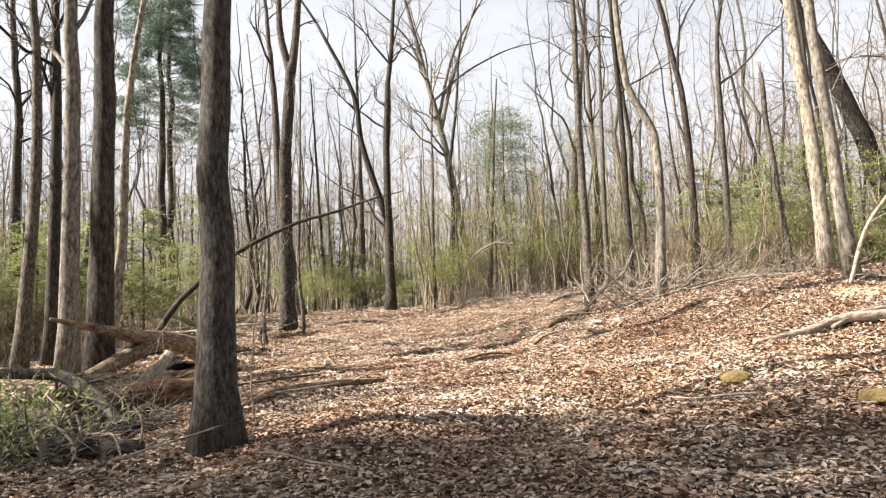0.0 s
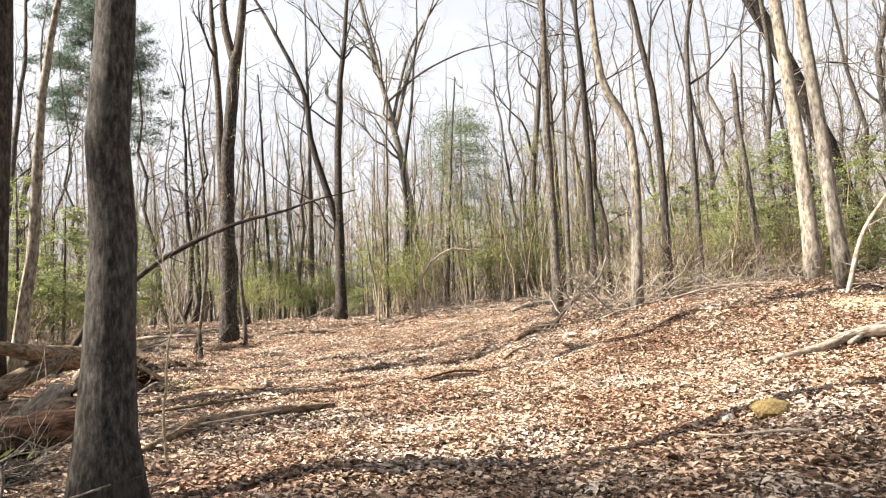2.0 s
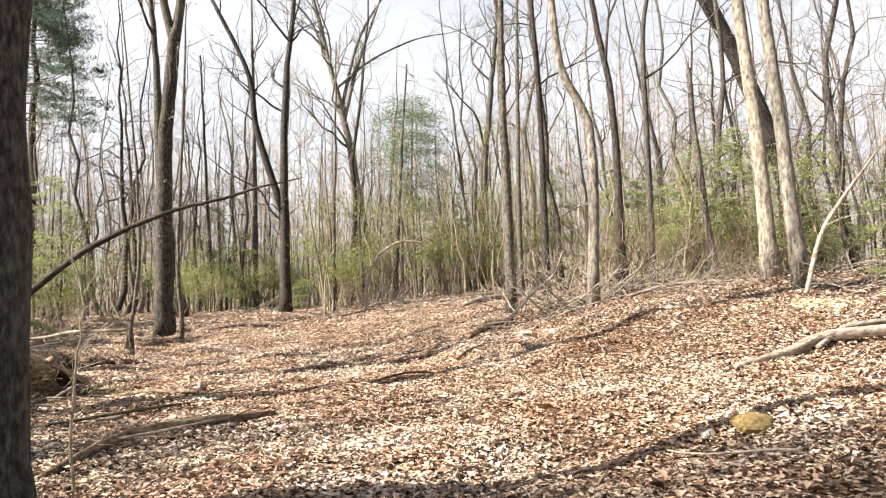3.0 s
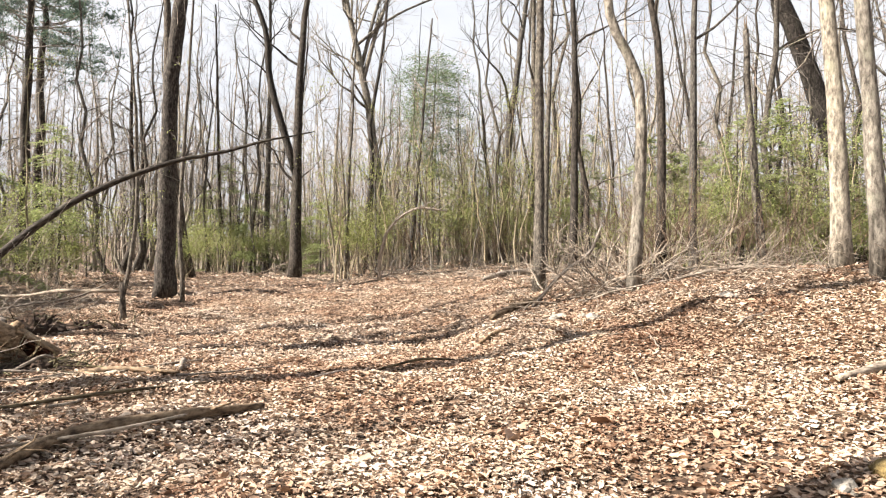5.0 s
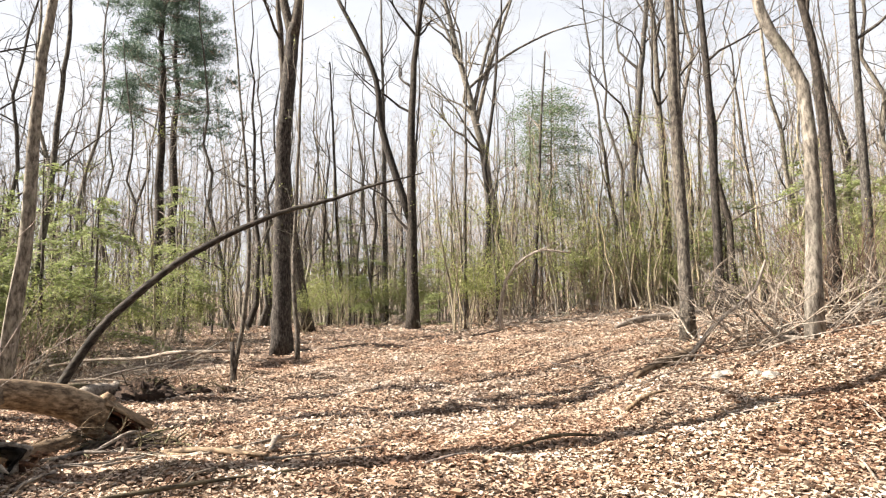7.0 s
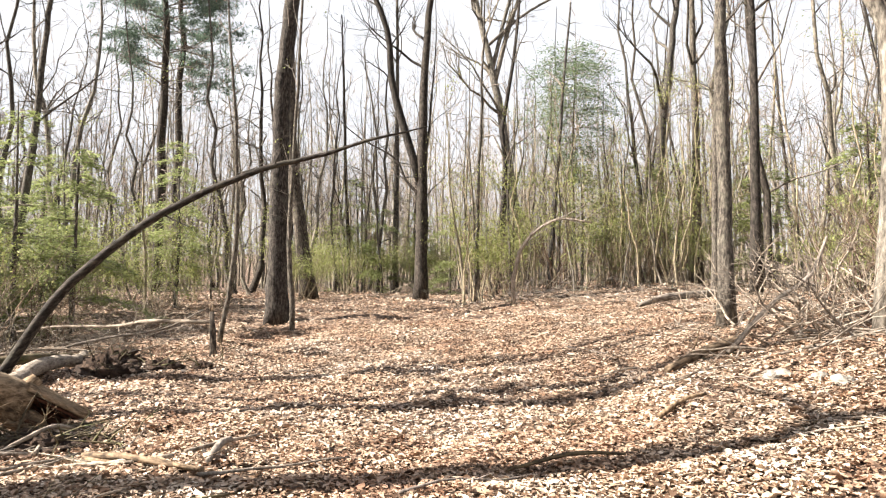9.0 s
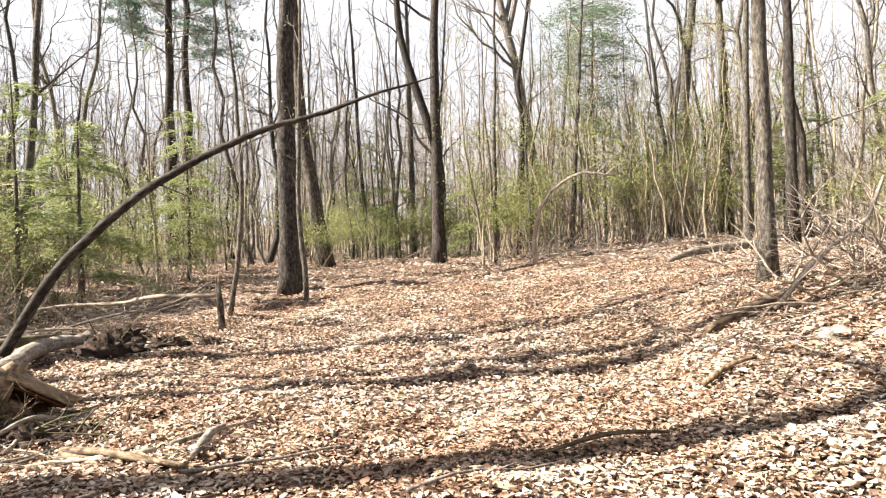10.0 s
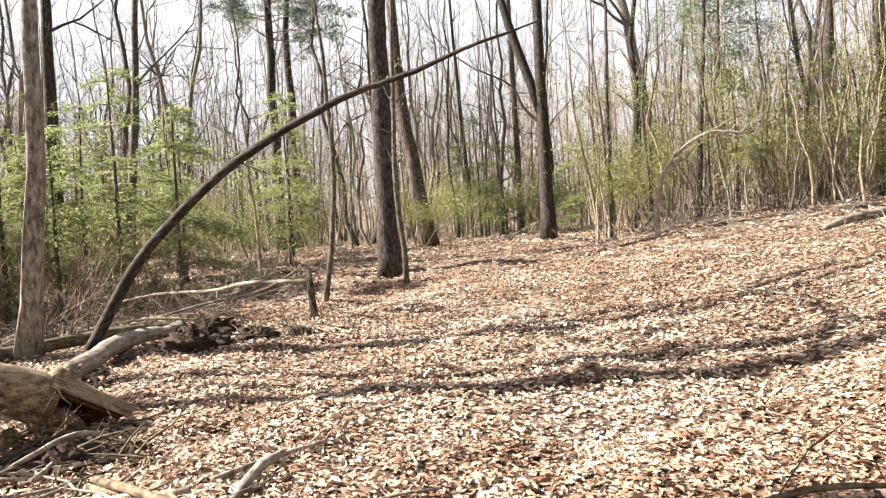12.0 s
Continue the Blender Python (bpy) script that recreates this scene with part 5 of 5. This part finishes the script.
stone(401, 2.58, 7.2, 0.085, "whitish field stone in the leaves")
stone(402, 5.2, 13.0, 0.16, "whitish stone on the slope of the bank")
stone(403, 2.95, 7.2, 0.2, "yellow-brown mossy hump beside the trail", MOSS, 0.45, "mossy_hump", "moss")
stone(404, 3.75, 5.85, 0.34, "yellow-brown mossy hump on the bank", MOSS, 0.2, "mossy_hump", "moss")
stone(405, 3.1, 14.3, 0.14, "brown stone half buried in leaves", STONE, 0.5)
stone(406, -0.2, 5.6, 0.07, "small pale stone in the trail")
stone(408, 3.06, 14.3, 0.13, "tan field stone below the brush heap", STONE, 0.5)
stone(409, 3.4, 13.55, 0.12, "tan field stone on the slope of the bank", STONE, 0.5)
stone(410, 1.6, 13.55, 0.07, "small whitish stone in the leaves")
stone(407, 3.4, 14.0, 0.1, "small stone below the brush heap")


def stick(seed, x, y, length, yaw, r, material, label):
    rng = np.random.default_rng(seed)
    c, s_ = math.cos(radians(yaw)), math.sin(radians(yaw))
    n = 7
    pts = []
    for t in np.linspace(-0.5, 0.5, n):
        px, py = x + c * t * length - s_ * rng.normal(0, 0.02 * length), y + s_ * t * length + c * rng.normal(0, 0.02 * length)
        pts.append((px - x, py - y, gz(px, py) - gz(x, y) + r * 1.2 + 0.03))
    top = thing("stick", x, y, gz(x, y), label, "stick", "sticks on the leaves")
    s = Shape()
    tube(s, pts, r * (1 - 0.5 * np.linspace(0, 1, n)), 6, 0.08, rng)
    part("stem", s, material, top)
    for _ in range(2):
        s = Shape()
        k = rng.integers(1, n - 1)
        grow(s, rng, pts[k], (c + rng.normal(0, 0.5), s_ + rng.normal(0, 0.5), 0.1), length * rng.uniform(0.15, 0.35), r * 0.55, 0, 0.0, 0.12, 0)
        part("twig", s, material, top)


S_PALE, S_DARK = "thin bleached stick lying on the leaves", "thin dark stick lying on the leaves"
stick(501, -2.3, 12.75, 0.95, 70, 0.022, DEAD_GREY, S_PALE)
stick(502, -4.05, 12.8, 0.9, 120, 0.02, DEAD_GREY, S_PALE)
stick(503, -2.75, 12.1, 1.3, -25, 0.022, DEAD, "short broken stick beside the log")
stick(504, -1.6, 12.1, 1.2, 30, 0.015, DEAD_GREY, S_PALE)
stick(506, 1.95, 13.7, 0.55, 20, 0.03, DEAD, "stubby dark stick on the slope")
stick(507, 3.7, 4.9, 0.5, 60, 0.04, MOSSY, "stubby root sticking out of the leaves")
RS = np.random.default_rng(55)
for k in range(16):
    dark = k % 2
    stick(620 + k, RS.normal(-4.3, 0.4), RS.normal(12.7, 0.5), RS.uniform(0.5, 1.2), RS.normal(20, 50), RS.uniform(0.01, 0.028), MOSSY if dark else DEAD_GREY, "dark broken stick under the hollow log" if dark else "pale broken stick under the hollow log")
for k in range(95):
    x, y = RS.uniform(-5.5, 6.5), RS.uniform(3.0, 24)
    dark = RS.random() < 0.45
    stick(520 + k, x, y, RS.uniform(0.25, 1.1), RS.uniform(0, 180), RS.uniform(0.004, 0.013), TWIG if dark else DEAD_GREY, S_DARK if dark else S_PALE)
for k in range(14):
    x, y = RS.uniform(-6, -2.6), RS.uniform(6, 14.5)
    stick(600 + k, x, y, RS.uniform(0.6, 1.6), RS.uniform(0, 180), RS.uniform(0.008, 0.02), DEAD_GREY, S_PALE)


# ---------------------------------------------------------------- leaf litter
def litter(seed, count, x0, x1, y0, y1, size, lift, thin=0.15, whole=False):
    """Dry curled leaves lying on the ground."""
    rng = np.random.default_rng(seed)
    x, y = rng.uniform(x0, x1, count), rng.uniform(y0, y1, count)
    clump = np.sin(x * 1.7 + 1.3 * np.sin(y * 1.1)) + np.sin(y * 2.3 + 1.1 * np.sin(x * 1.9))
    keep = (rng.random(count) < 0.8 + 0.12 * clump) & (rng.random(count) < np.clip(1.3 - (np.abs(x - 0.5) - 2.6 - 0.7 * np.maximum(y - 2, 0)) / 1.6, thin, 1))
    x, y = x[keep], y[keep]
    c = len(x)
    z = ground_z(x, y) + rng.uniform(0.004, lift, c)
    a = rng.uniform(0, 2 * math.pi, c)
    tx, ty = rng.normal(0, 0.24, c), rng.normal(0, 0.24, c)
    up = np.column_stack([tx, ty, np.ones(c)])
    up /= np.linalg.norm(up, axis=1)[:, None]
    f = np.column_stack([np.cos(a), np.sin(a), np.zeros(c)])
    f -= up * (f * up).sum(1)[:, None]
    f /= np.linalg.norm(f, axis=1)[:, None]
    s = np.cross(up, f)
    ln = size * np.exp(rng.normal(-0.04, 0.3, c))
    wd = ln * rng.uniform(0.2, 0.42, c)
    curl = rng.normal(0.08, 0.16, c) * ln
    bow = rng.normal(0.0, 0.13, c) * ln
    base = np.column_stack([x, y, z])
    outline = ((0.0, -0.5, 0.0), (1.0, 0.0, 1.0), (0.0, 0.5, 0.0), (-1.0, 0.0, 1.0))
    if whole:
        outline = ((0.0, -0.5, 0.0), (0.95, -0.2, 1.0), (0.85, 0.2, 0.9), (0.0, 0.5, 0.0), (-0.85, 0.2, 0.9), (-0.95, -0.2, 1.0))
    n = len(outline)
    v = np.zeros((c, n, 3))
    for k, (u, w, h) in enumerate(outline):
        ju, jw = u * rng.uniform(0.55, 1.2, c) + rng.normal(0, 0.1, c), w + rng.normal(0, 0.1, c)
        v[:, k] = base + s * (ju * wd)[:, None] + f * (jw * ln)[:, None] + up * (h * curl + bow * abs(w) * 1.5)[:, None]
    t = np.arange(c * n).reshape(-1, n)
    if whole:
        t = np.concatenate([t[:, [0, 1, 2, 3]], t[:, [0, 3, 4, 5]]])
    sh = Shape()
    sh.add(v.reshape(-1, 3), t)
    ob = part("leaf_litter", sh, LITTER, None)
    tagged(ob, "dry curled tan and brown fallen leaves", "leaf litter", kind="stuff")


litter(701, 250000, -5.5, 7.5, 3.0, 13.8, 0.047, 0.035, whole=True)
litter(702, 140000, -9.5, 8.5, 13.8, 24, 0.056, 0.035)
litter(703, 26000, -16, 14, 24, 40, 0.1, 0.05)
litter(704, 20000, -16, -5.5, 3, 24, 0.085, 0.05, 1.0)
litter(705, 16000, 7.5, 16, 3, 24, 0.085, 0.05, 1.0)
litter(706, 9000, -10, 10, -6, 3, 0.075, 0.05, 1.0)
